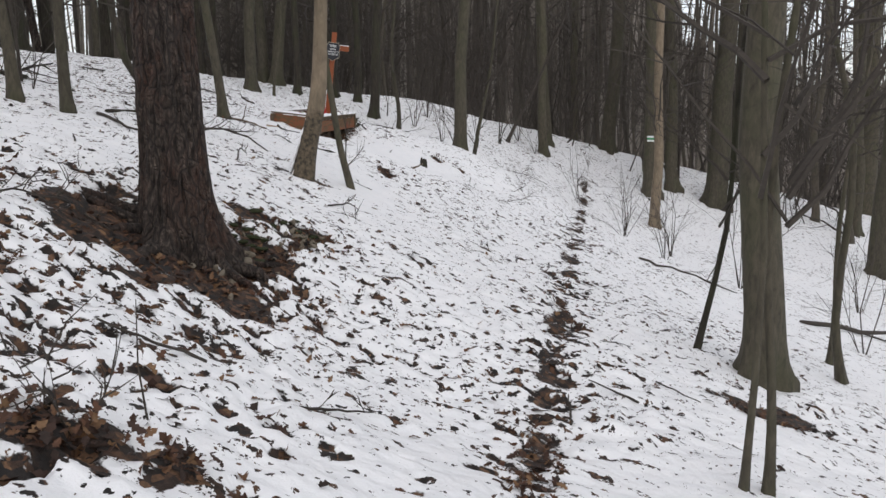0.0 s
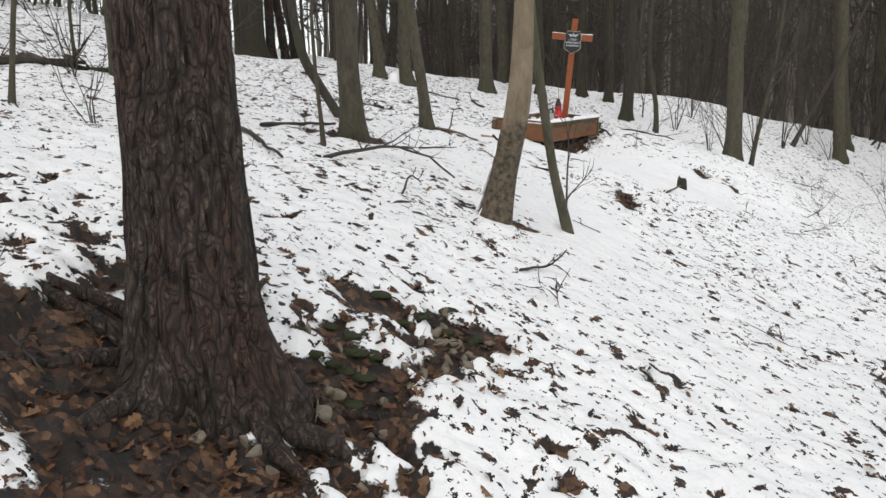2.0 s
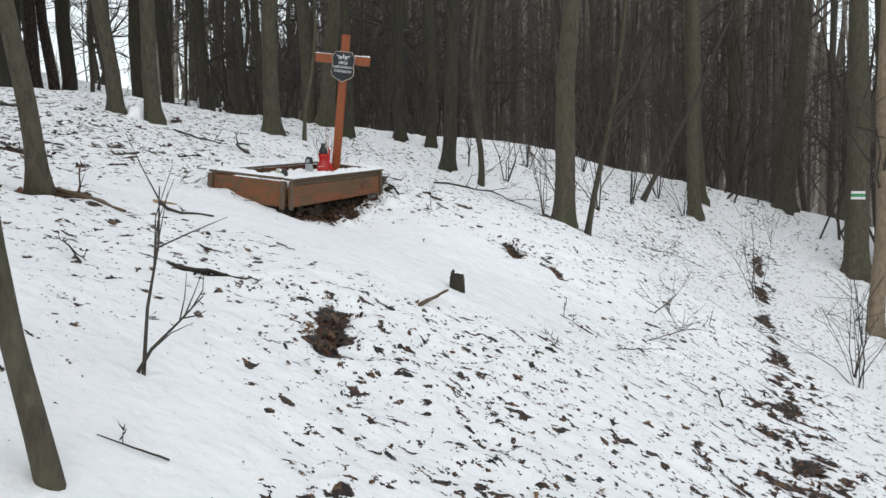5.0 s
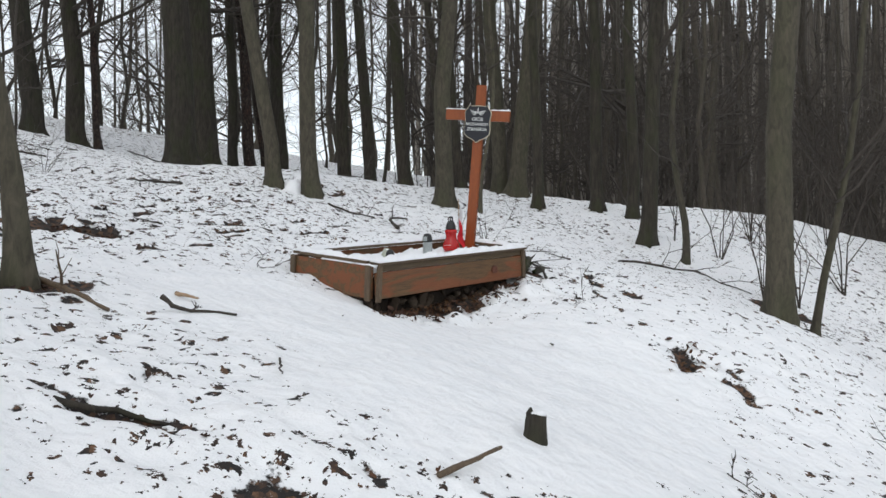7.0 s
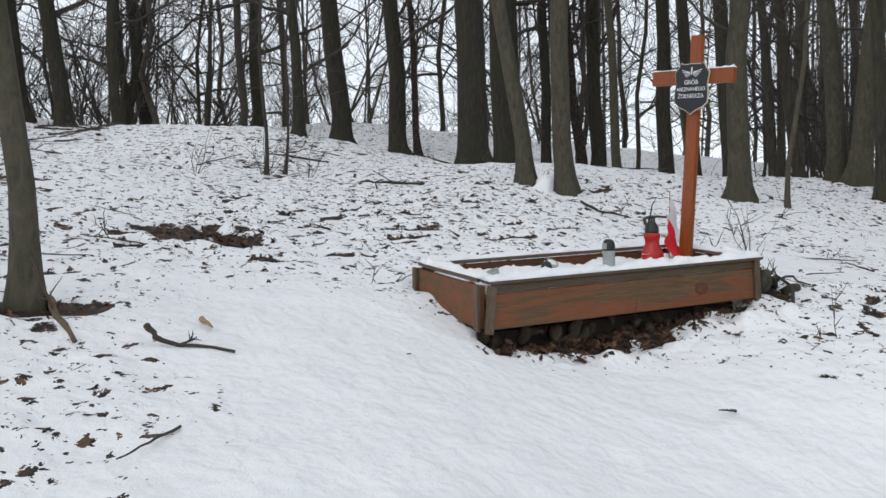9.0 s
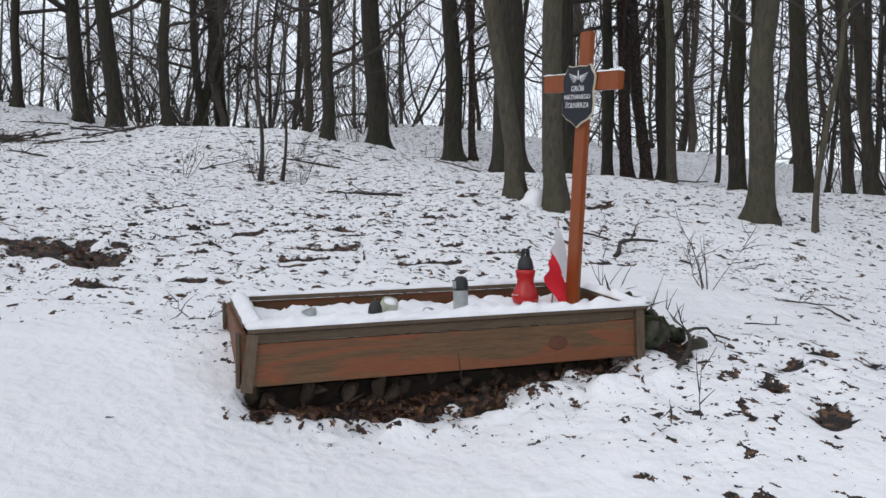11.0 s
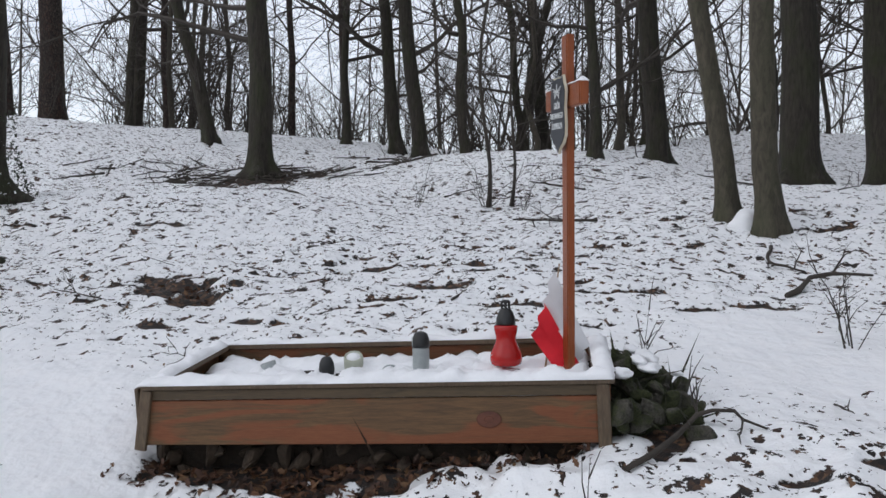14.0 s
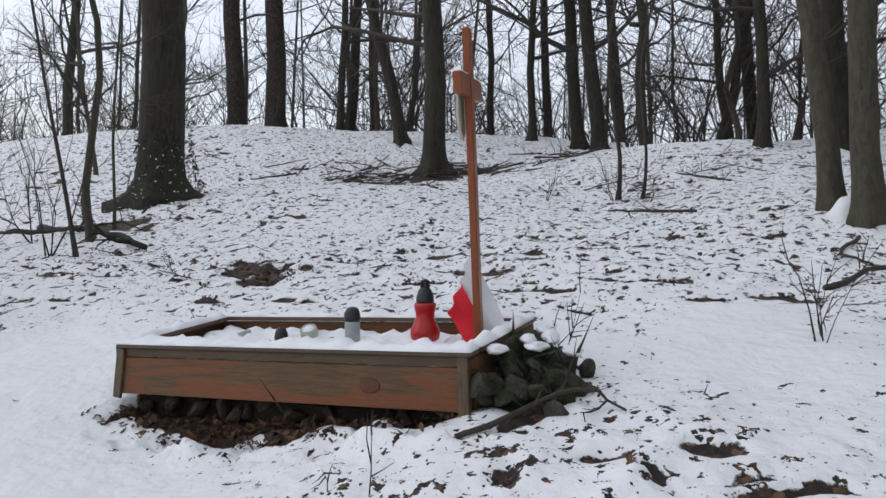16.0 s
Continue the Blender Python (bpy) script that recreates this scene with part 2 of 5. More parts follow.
def leaf_material():
    m, nt, b = mat("dead_leaves", 0.75)
    g = nt.nodes.new("ShaderNodeNewGeometry")
    col = ramp(nt, g.outputs["Random Per Island"], (0.0, (0.012, 0.007, 0.005)), (0.4, (0.055, 0.023, 0.012)), (0.75, (0.12, 0.05, 0.022)), (1.0, (0.22, 0.125, 0.06)))
    f = noise_tex(nt, coords(nt), 70, 4)
    nt.links.new(mixc(nt, 0.5, col, ramp(nt, f, (0.3, (0.35, 0.35, 0.35)), (0.7, (1, 1, 1))), "MULTIPLY"), b.inputs["Base Color"])
    return m


LEAF = leaf_material()
EARTH_STONE = plain("earth_stained_stone", (0.045, 0.031, 0.02), 0.9, 0.6, 45, 0.6)


def mossy_stone():
    m, nt, b = mat("moss_grown_stone", 0.95)
    v = coords(nt)
    fine, wide = noise_tex(nt, v, 70, 5, 0.7), noise_tex(nt, v, 9, 3)
    rock = ramp(nt, fine, (0.3, (0.02, 0.018, 0.013)), (0.7, (0.13, 0.12, 0.10)))
    green = ramp(nt, fine, (0.3, (0.008, 0.011, 0.003)), (0.7, (0.05, 0.058, 0.018)))
    nt.links.new(mixc(nt, ramp(nt, wide, (0.4, (0, 0, 0)), (0.55, (1, 1, 1))), rock, green), b.inputs["Base Color"])
    bump(nt, b, fine, 0.9, 0.015)
    return m


MOSSY_STONE = mossy_stone()


# ---- mesh helpers ----
def part(name, data, material, parent=None, label=""):
    """Links a bmesh, or (verts, faces), as one mesh object under a thing or part."""
    me = bpy.data.meshes.new(name)
    if isinstance(data, tuple):
        me.from_pydata(*([list(map(tuple, data[0])), [], data[1]]))
    else:
        data.to_mesh(me)
        data.free()
    me.materials.append(material)
    ob = new(name, me)
    if parent is not None:
        ob.parent = parent
    if label:
        ob["label"] = label
    return ob


def smooth(ob):
    ob.data.polygons.foreach_set("use_smooth", [True] * len(ob.data.polygons))
    return ob


def thing(name, m, label, category, group="", kind=""):
    e = new(name)
    e.empty_display_size = 0.1
    e.matrix_world = m
    return tagged(e, label, category, group, kind)


def tube(pts, radii, sides, base=0, cap=True, shape=None):
    """Verts and faces of a tube along pts. shape(angle, ring) scales the radius."""
    p = np.asarray(pts, float)
    t = np.gradient(p, axis=0)
    t /= np.linalg.norm(t, axis=1)[:, None] + 1e-9
    ref = np.array([1.0, 0.03, 0.0]) if abs(t[:, 0]).mean() < 0.8 else np.array([0.0, 0.03, 1.0])
    a = np.cross(t, ref)
    a /= np.linalg.norm(a, axis=1)[:, None] + 1e-9
    b = np.cross(t, a)
    ang = np.arange(sides) * 2 * math.pi / sides
    r = np.asarray(radii, float)[:, None]
    if shape is not None:
        r = r * shape(ang[None, :], np.arange(len(p))[:, None])
    v = p[:, None] + (r * np.cos(ang))[..., None] * a[:, None] + (r * np.sin(ang))[..., None] * b[:, None]
    n = len(p)
    i, j = np.meshgrid(np.arange(n - 1), np.arange(sides), indexing="ij")
    k = (j + 1) % sides
    f = np.stack([i * sides + j, i * sides + k, (i + 1) * sides + k, (i + 1) * sides + j], -1).reshape(-1, 4) + base
    faces = f.tolist()
    if cap:
        faces.append([base + (n - 1) * sides + s for s in range(sides)])
        faces.append([base + s for s in reversed(range(sides))])
    return v.reshape(-1, 3), faces


def join(pieces):
    """Joins (verts, faces) pieces into one."""
    vs, fs, base = [], [], 0
    for v, f in pieces:
        vs.append(np.asarray(v, float))
        fs.extend([[i + base for i in q] for q in f])
        base += len(v)
    return np.concatenate(vs), fs


def board(sx, sy, sz, bev=0.004, at=(0, 0, 0), turn=None):
    """A bevelled box with its centre at 'at'."""
    bm = bmesh.new()
    bmesh.ops.create_cube(bm, size=1.0)
    bmesh.ops.scale(bm, vec=(sx, sy, sz), verts=bm.verts)
    bmesh.ops.bevel(bm, geom=bm.edges[:], offset=bev, segments=2, affect="EDGES")
    if turn is not None:
        bmesh.ops.transform(bm, matrix=turn, verts=bm.verts)
    bmesh.ops.translate(bm, vec=at, verts=bm.verts)
    return bm


def lathe(profile, sides=28):
    """A turned shape from (radius, z) pairs."""
    pr = np.array(profile, float)
    ang = np.arange(sides) * 2 * math.pi / sides
    v = np.stack([pr[:, :1] * np.cos(ang), pr[:, :1] * np.sin(ang), np.repeat(pr[:, 1:], sides, 1)], -1)
    n = len(pr)
    faces = [[i * sides + j, i * sides + (j + 1) % sides, (i + 1) * sides + (j + 1) % sides, (i + 1) * sides + j] for i in range(n - 1) for j in range(sides)]
    faces.append([(n - 1) * sides + s for s in range(sides)])
    faces.append(list(reversed(range(sides))))
    return v.reshape(-1, 3), faces


# ---- the lie of the land ----
BUMPS = [(-1, 4, 1.2, 0.249), (-5, 16.8, 1.5, 0.194), (0, 10.6, 0.9, 0.2), (-8.5, 14.5, 2, -0.254), (-12.5, 9, 3, -0.342),
         (-0.5, 17, 1.6, 0.187), (-4, 16, 1, -0.19), (0.3, 12, 0.9, -0.014), (-14, 16, 3, -0.588), (-0.1, 20.5, 2, 0.683),
         (5, 19, 4, -0.666), (8, 10, 4, -0.109), (-1.35, 12.6, 0.45, -0.109), (-5.6, 9.8, 0.8, -0.078), (-13, 18, 3, -0.479),
         (-1.3, 18.5, 1.8, -0.392), (2.5, 22, 3, -0.382), (0.5, 14.4, 1.2, 0.438), (-11, 17, 3, 0.372), (-4.2, 18.2, 1.5, -0.031),
         (-7.5, 10, 1.5, 0.284), (-0.3, 4, 1, -0.452), (-4, 13, 1.2, -0.039), (1.5, 16.5, 1.5, -0.034), (-2, 8.5, 1.2, 0.101),
         (-2.5, 20, 2.5, -0.109), (5, 22, 4, 0.349), (-10, 25, 5, -0.46), (-17, 12, 4, 0.228), (-17, 6, 4, 0.427),
         (-9, 22, 2.5, -0.707), (-15, 0, 5, 0.901), (-12, 15, 2, 0.669)]


def land(x, y):
    """Height of the slope: a hillside that rises to a crest on one side and falls away on the other."""
    x, y = np.asarray(x, float), np.asarray(y, float)
    x = np.clip(x, -120, 60)
    y = np.clip(y, -40, 22.4 + 2.1 * np.tanh((x - 0.5) / 1.5))
    z = (0.064 - 0.249 * x + 0.089 * y - 0.138 * np.tanh((x + 0.2) / 1.2) + -0.053 * np.tanh((x + 5.5) / 3) + -0.005 * y * np.tanh(x / 2)
         - -0.107 * np.tanh((y - 17) / 4) - -0.522 * np.tanh((x + 8) / 6) - -0.044 * y * np.tanh((y - 24) / 6) + -0.205 * np.tanh((x - 4) / 3))
    z = z - 0.4 * np.log1p(np.exp(-(x + 17.5) * 1.2)) / 1.2
    for bx, by, s, h in BUMPS:
        z = z + h * np.exp(-((x - bx) ** 2 + (y - by) ** 2) / (2 * s * s))
    return z


def on(x, y, dz=0.0):
    return Vector((x, y, float(land(x, y)) + dz))


LATTICE = np.random.RandomState(5).rand(256, 256)


def value_noise(x, y, scale):
    x, y = np.asarray(x) * scale, np.asarray(y) * scale
    i, j = np.floor(x).astype(int), np.floor(y).astype(int)
    u, v = x - i, y - j
    u, v = u * u * (3 - 2 * u), v * v * (3 - 2 * v)
    g = lambda a, b: LATTICE[a % 256, b % 256]
    return (g(i, j) * (1 - u) + g(i + 1, j) * u) * (1 - v) + (g(i, j + 1) * (1 - u) + g(i + 1, j + 1) * u) * v - 0.5
# ---- the ground: one sheet, fine beside the walk, coarse far off ----
def spaced(lo, hi, zones, grow=1.09):
    """Coordinates: steps given by zones (from, to, step), growing outwards to lo and hi."""
    out = []
    for a, b, s in zones:
        out.extend(np.arange(a, b - s * 0.5, s).tolist())
    out.append(zones[-1][1])
    s, v = zones[-1][2], zones[-1][1]
    while v < hi:
        s *= grow
        v += s
        out.append(v)
    s, v, left = zones[0][2], zones[0][0], []
    while v > lo:
        s *= grow
        v -= s
        left.append(v)
    return np.array(left[::-1] + out)


GX = spaced(-320, 320, [(-19.0, -5.6, 0.08), (-5.6, -2.6, 0.027), (-2.6, 0.5, 0.018), (0.5, 3.0, 0.027)])
GY = spaced(-260, 320, [(1.6, 5.8, 0.018), (5.8, 16.6, 0.027), (16.6, 24.0, 0.07)])
XX, YY = np.meshgrid(GX, GY)
ZZ = land(XX, YY)
ZZ += 0.10 * value_noise(XX, YY, 0.45) * np.clip((np.abs(XX + 1) - 3) / 4, 0, 1)
ZZ += 0.035 * value_noise(XX, YY, 1.7) + 0.022 * value_noise(XX + 9, YY, 5.0) + 0.012 * value_noise(XX, YY + 7, 13.0)
COVER = np.ones_like(ZZ)
rng = np.random.RandomState(11)


def bare(x, y, rx, ry, turn=0.0, depth=0.02, strength=1.0, wobble=0.45):
    """A patch where the litter shows through the snow."""
    R = max(rx, ry) * 1.6
    i0, i1 = np.searchsorted(GX, [x - R, x + R])
    j0, j1 = np.searchsorted(GY, [y - R, y + R])
    if i1 <= i0 or j1 <= j0:
        return
    px, py = XX[j0:j1, i0:i1] - x, YY[j0:j1, i0:i1] - y
    c, s = math.cos(turn), math.sin(turn)
    u, v = (px * c + py * s) / rx, (-px * s + py * c) / ry
    d = np.sqrt(u * u + v * v) + wobble * 2 * value_noise(XX[j0:j1, i0:i1] + x * 7, YY[j0:j1, i0:i1], 2.2 / max(rx, ry))
    if max(rx, ry) > 0.15:
        d += 0.9 * value_noise(XX[j0:j1, i0:i1], YY[j0:j1, i0:i1] + 31, 9.0)
    k = np.clip(1.45 - d, 0, 1) * strength
    k = k * k * (3 - 2 * k)
    COVER[j0:j1, i0:i1] = np.minimum(COVER[j0:j1, i0:i1], 1 - k)
    ZZ[j0:j1, i0:i1] -= depth * k


def path_x(y):
    """The trodden line."""
    return 0.72 + 0.155 * (y - 3.4)


PITS = []
CLEAN = [(-1.35, 11.3, 0.7, 0.55), (-0.59, 11.5, 0.6, 0.9), (-0.3, 10.74, 0.55, 0.4), (-1.88, 11.31, 0.6, 0.5), (-0.58, 12.63, 0.5, 0.4), (-0.62, 7.98, 0.4, 0.9), (-2.33, 14.88, 0.7, 0.5), (-0.7, 11.94, 0.8, 0.5), (-0.22, 11.37, 0.6, 0.6)]
for n in range(3500):
    if n < 2400:
        x, y = rng.uniform(-6, 3), rng.uniform(1.6, 17.5)
    else:
        x, y = rng.uniform(-16, -6), rng.uniform(3, 20)
    dens = 0.34 + 0.75 * value_noise(x, y, 0.8) + 0.5 * value_noise(x, y, 2.6)
    if y < 6 and x < 0.3:
        dens += 0.35
    if x > 0.9 + 0.05 * y:
        dens -= 0.08
    for cx, cy, sx, sy in CLEAN:
        dens -= 1.3 * math.exp(-((x - cx) / sx) ** 2 - ((y - cy) / sy) ** 2)
    if rng.rand() > dens:
        continue
    if -2.6 < x < -1.3 and 11.9 < y < 14.0:
        continue
    s = 0.014 + 0.026 * rng.rand() ** 1.8 + (0.016 if (y < 6 and x < 0.2) else 0.0)
    if x < -6:
        s *= 1.9
    if y > 17 and x > -6:
        s *= 1.5
    bare(x, y, s * rng.uniform(1.0, 2.0), s, rng.uniform(0, 3.2), 0.016 + 0.02 * rng.rand(), rng.uniform(0.55, 1.0))
    PITS.append((x, y, s))
for n in range(620):
    x, y = rng.uniform(-2.7, 0.45), rng.uniform(1.8, 5.4)
    if x > -0.55 + 0.5 * value_noise(x, y, 1.1) or value_noise(x, y, 1.5) < -0.28:
        continue
    s = 0.022 + 0.03 * rng.rand() ** 2
    bare(x, y, s * rng.uniform(1.0, 1.6), s, rng.uniform(0, 3.2), rng.uniform(0.02, 0.045), 1.0)
    PITS.append((x, y, s))
for n in range(230):
    x, y = rng.uniform(-10.5, -2.9), rng.uniform(8.5, 16.5)
    if value_noise(x, y, 0.5) < -0.12:
        continue
    s = rng.uniform(0.025, 0.055)
    bare(x, y, s, s * rng.uniform(2.5, 6.0), rng.uniform(-0.3, 0.3), 0.03, rng.uniform(0.7, 1.0))
for n in range(800):
    y = rng.uniform(1.6, 21.5)
    x = float(path_x(y)) + rng.normal(0, 0.13)
    if value_noise(x, y, 0.7) + rng.uniform(-0.2, 0.3) < 0.0:
        continue
    s = rng.uniform(0.022, 0.05)
    bare(x, y, s * rng.uniform(1.0, 2.4), s, rng.uniform(-0.7, 0.7), 0.02, rng.uniform(0.6, 1.0))
    PITS.append((x, y, s))
# larger bare patches: under trees, on the trodden line, beside the grave
bare(-1.01, 4.26, 0.45, 0.38, -0.2, 0.03)
bare(-0.8, 4.83, 0.21, 0.36, -0.1, 0.03)
bare(-0.62, 5.46, 0.15, 0.27, -0.2, 0.04)
bare(-0.93, 5.42, 0.24, 0.09, 0.1, 0.03)
bare(-1.37, 4.32, 0.34, 0.42, 0.2, 0.02)
bare(-0.58, 14.0, 0.07, 0.11, 0.3, 0.03)
bare(-0.86, 14.01, 0.06, 0.04, 0.3, 0.03)
bare(-1.08, 14.6, 0.05, 0.12, 0.2, 0.03)
bare(-0.86, 14.82, 0.04, 0.15, 0.4, 0.03)
bare(-1.13, 9.65, 0.035, 0.22, -1.15, 0.05)
bare(-3.89, 11.55, 0.2, 0.3, 0.2, 0.03)
for py_, s in ((2.6, 0.5), (3.4, 0.4), (4.6, 0.25), (5.6, 0.3), (7.7, 0.3), (8.6, 0.45), (9.6, 0.25), (10.6, 0.2), (12.0, 0.4), (13.6, 0.5), (14.6, 0.3), (16.6, 0.5), (18.4, 0.6), (20.3, 0.7)):
    bare(float(path_x(py_)), py_, 0.11, s, -0.16, 0.02, 0.64)
bare(-0.47, 9.42, 0.10, 0.25, 0.3, 0.03)
bare(-0.64, 2.14, 0.16, 0.13, 0.4, 0.0)
bare(-0.36, 2.2, 0.08, 0.1, 0.4, 0.0)
bare(-0.0, 13.08, 0.10, 0.22, 0.5, 0.05)
bare(0.33, 13.04, 0.09, 0.16, 0.4, 0.04)
bare(-3.76, 11.67, 0.28, 0.16, 0.3, 0.03)
bare(-3.91, 13.16, 0.10, 0.32, 0.1, 0.03, 0.7)
bare(-3.54, 14.29, 0.08, 0.32, -0.15, 0.03, 0.75)
bare(-3.2, 15.02, 0.07, 0.25, -0.1, 0.03, 0.7)
bare(-4.43, 12.76, 0.08, 0.25, 0.1, 0.03, 0.7)
bare(-1.19, 9.62, 0.22, 0.03, 0.15, 0.02)
bare(-1.03, 14.31, 0.05, 0.10, 0.2, 0.03, 0.8)
bare(-0.91, 14.71, 0.04, 0.12, 0.5, 0.03, 0.8)
bare(-0.69, 14.11, 0.05, 0.05, 0.2, 0.02, 0.8)
bare(-12.03, 10.58, 0.45, 0.8, 0.1, 0.03, 0.8)
bare(-11.24, 9.68, 0.3, 0.9, 0.1, 0.02, 0.7)
bare(-5.97, 8.97, 0.35, 0.45, 0.1, 0.02, 0.8)
bare(-0.93, 7.39, 0.2, 0.12, 0.1, 0.02)
bare(-2.35, 8.3, 0.3, 0.2, 0.3, 0.02)
bare(-2.47, 10.3, 0.28, 0.25, 0.2, 0.02)
bare(2.24, 4.87, 0.32, 0.2, 0.2, 0.02)
bare(0.13, 17.4, 0.3, 0.25, 0.1, 0.02)
bare(-1.42, 13.0, 0.12, 0.06, 1.4, 0.04)
bare(-1.5, 14.0, 0.2, 0.12, 0.2, 0.02)

k_ = ((XX + 1.675) * 0.985 - (YY - 12.03) * 0.171)
l_ = (XX + 1.675) * 0.171 + (YY - 12.03) * 0.985
ZZ += (0.02 + 0.09 * value_noise(XX, YY, 7) + 0.06 * value_noise(XX, YY, 19)) * np.exp(-((k_ - 0.22) / 0.07) ** 2) * np.clip(l_ / 0.2, 0, 1) * np.clip((1.9 - l_) / 0.2, 0, 1)

# how much litter shows, and the lumps and pits of the thin snow
DENS = 0.45 + 1.0 * value_noise(XX, YY, 0.7) + 0.7 * value_noise(XX + 40, YY, 2.3)
DENS += 0.30 * np.clip((6.2 - YY) / 1.5, 0, 1) * np.clip((0.4 - XX) / 0.6, 0, 1) + 0.44 * np.clip((-2.8 - XX) / 2, 0, 1)
DENS += 0.30 * np.exp(-((XX - path_x(YY)) / 0.16) ** 2) - 0.12 * np.clip((XX - path_x(YY) - 0.3) / 0.4, 0, 1)
for cx, cy, sx, sy in CLEAN:
    DENS -= 1.4 * np.exp(-((XX - cx) / sx) ** 2 - ((YY - cy) / sy) ** 2)
DENS += 0.25 * np.exp(-((XX + 0.9) / 0.9) ** 2 - ((YY - 4.3) / 0.9) ** 2) + 0.35 * np.exp(-((XX + 3.9) / 0.8) ** 2 - ((YY - 14.0) / 2.2) ** 2)
DENS += 0.35 * np.exp(-((XX + 0.9) / 0.5) ** 2 - ((YY - 14.5) / 0.6) ** 2) + 0.3 * np.exp(-((XX - 0.25) / 0.5) ** 2 - ((YY - 9.2) / 1.2) ** 2)
DENS = np.clip(DENS, -1.1, 0.80)
ZZ += (0.030 * value_noise(XX + 3, YY, 7.5) + 0.022 * value_noise(XX, YY + 5, 14.0)) * (0.15 + 0.85 * np.clip(DENS * 1.6, 0, 1))
ZZ += 0.045 * np.abs(value_noise(XX + 13, YY + 2, 10.0)) * np.clip((7.5 - YY) / 2, 0, 1) * np.clip(DENS * 1.6, 0.2, 1) * COVER
w_ = 1 / (1 + np.exp((k_ - 0.10 * np.clip(1.3 - 0.6 * l_, 0.25, 1) - 0.16 * value_noise(XX, YY, 7) - 0.08 * value_noise(XX, YY, 17)) * 60))
w_ = w_ * np.clip(l_ / 0.08, 0, 1) * np.clip((1.74 - l_) / 0.15, 0, 1) * (k_ > -0.5)
COVER = np.minimum(COVER, 1 - w_)
deep = 1.53 + 0.115 * l_ / 1.76 + 0.03 * value_noise(XX, YY, 14)
ZZ = np.where((k_ > -0.1) & (deep < ZZ), ZZ * (1 - w_) + deep * w_, ZZ)

gm = bpy.data.meshes.new("ground")
nx, ny = len(GX), len(GY)
ii, jj = np.meshgrid(np.arange(nx - 1), np.arange(ny - 1))
q = (jj * nx + ii).ravel()
quads = np.stack([q, q + 1, q + nx + 1, q + nx], 1).astype(np.int32)
gm.vertices.add(nx * ny)
gm.vertices.foreach_set("co", np.stack([XX, YY, ZZ], -1).astype(np.float32).ravel())
gm.loops.add(quads.size)
gm.loops.foreach_set("vertex_index", quads.ravel())
gm.polygons.add(len(quads))
gm.polygons.foreach_set("loop_start", np.arange(0, quads.size, 4, dtype=np.int32))
gm.polygons.foreach_set("use_smooth", np.ones(len(quads), dtype=bool))
gm.update(calc_edges=True)
gm.attributes.new("cover", "FLOAT", "POINT").data.foreach_set("value", COVER.astype(np.float32).ravel())
gm.attributes.new("litter", "FLOAT", "POINT").data.foreach_set("value", (0.361 + np.where(DENS > 0, 0.065, 0.15) * DENS).astype(np.float32).ravel())
gm.materials.append(GROUND)
tagged(new("ground", gm), "woodland hillside under thin snow with dead leaves showing through", "ground", kind="structure")


def top(x, y):
    """Height of the finished snow surface."""
    i = min(max(int(np.searchsorted(GX, x)), 0), nx - 1)
    j = min(max(int(np.searchsorted(GY, y)), 0), ny - 1)
    return float(ZZ[j, i])


# ---- trees ----
def branch_set(rg, p, d, length, r, depth, out, snow=None):
    """Adds a branch and its twigs to out."""
    n = (6, 4, 3)[min(2, 2 - depth)] if depth < 3 else 6
    pts, dirs = [np.array(p, float)], np.array(d, float)
    for k in range(n - 1):
        dirs = dirs + rg.normal(0, 0.22, 3) + np.array([0, 0, 0.07])
        dirs /= np.linalg.norm(dirs)
        pts.append(pts[-1] + dirs * length / (n - 1))
    out.append(tube(pts, np.linspace(r, r * 0.3, n), 4 if depth > 1 else 3, cap=False))
    if depth == 0:
        return
    for k in range(int(rg.randint(4, 7) if depth == 2 else rg.randint(3, 6))):
        t = rg.uniform(0.25, 1.0) * (n - 1)
        i = min(int(t), n - 2)
        q = pts[i] + (pts[i + 1] - pts[i]) * (t - i)
        a = pts[i + 1] - pts[i]
        a = a / np.linalg.norm(a) + rg.normal(0, 0.65, 3)
        a /= np.linalg.norm(a)
        branch_set(rg, q, a, length * rg.uniform(0.35, 0.6), max(r * 0.42, 0.0035), depth - 1, out)


def crown(seed, h=13.0, start=1.6, count=15, reach=2.6, r=0.03, depth=2):
    rg = np.random.RandomState(seed)
    out = []
    for k in range(count):
        z = start + (h - start) * rg.rand() ** 1.25
        a = rg.uniform(0, 6.283)
        f = 1 - 0.6 * (z - start) / (h - start)
        rise = rg.uniform(0.15, 0.9)
        d = np.array([math.cos(a), math.sin(a), rise])
        branch_set(rg, (0, 0, z), d / np.linalg.norm(d), reach * f * rg.uniform(0.5, 1.15), r * f * rg.uniform(0.5, 1.2), depth, out)
    v, f = join(out)
    me = bpy.data.meshes.new("crown")
    me.from_pydata(v.tolist(), [], f)
    me.materials.append(TWIG)
    return me


CROWNS = [crown(s, 13.0, 1.5 + 0.5 * (s % 3), 15) for s in range(20, 26)]
BUSHY = [crown(s, 12.0, 0.9, 24, 3.4, 0.036) for s in range(40, 45)]
GNARLED = [crown(s, 13.0, 0.9, 15, 3.6, 0.058) for s in range(80, 84)]
SPARSE = [crown(s, 13.0, 1.2, 20, 2.4, 0.026, 1) for s in range(60, 65)]


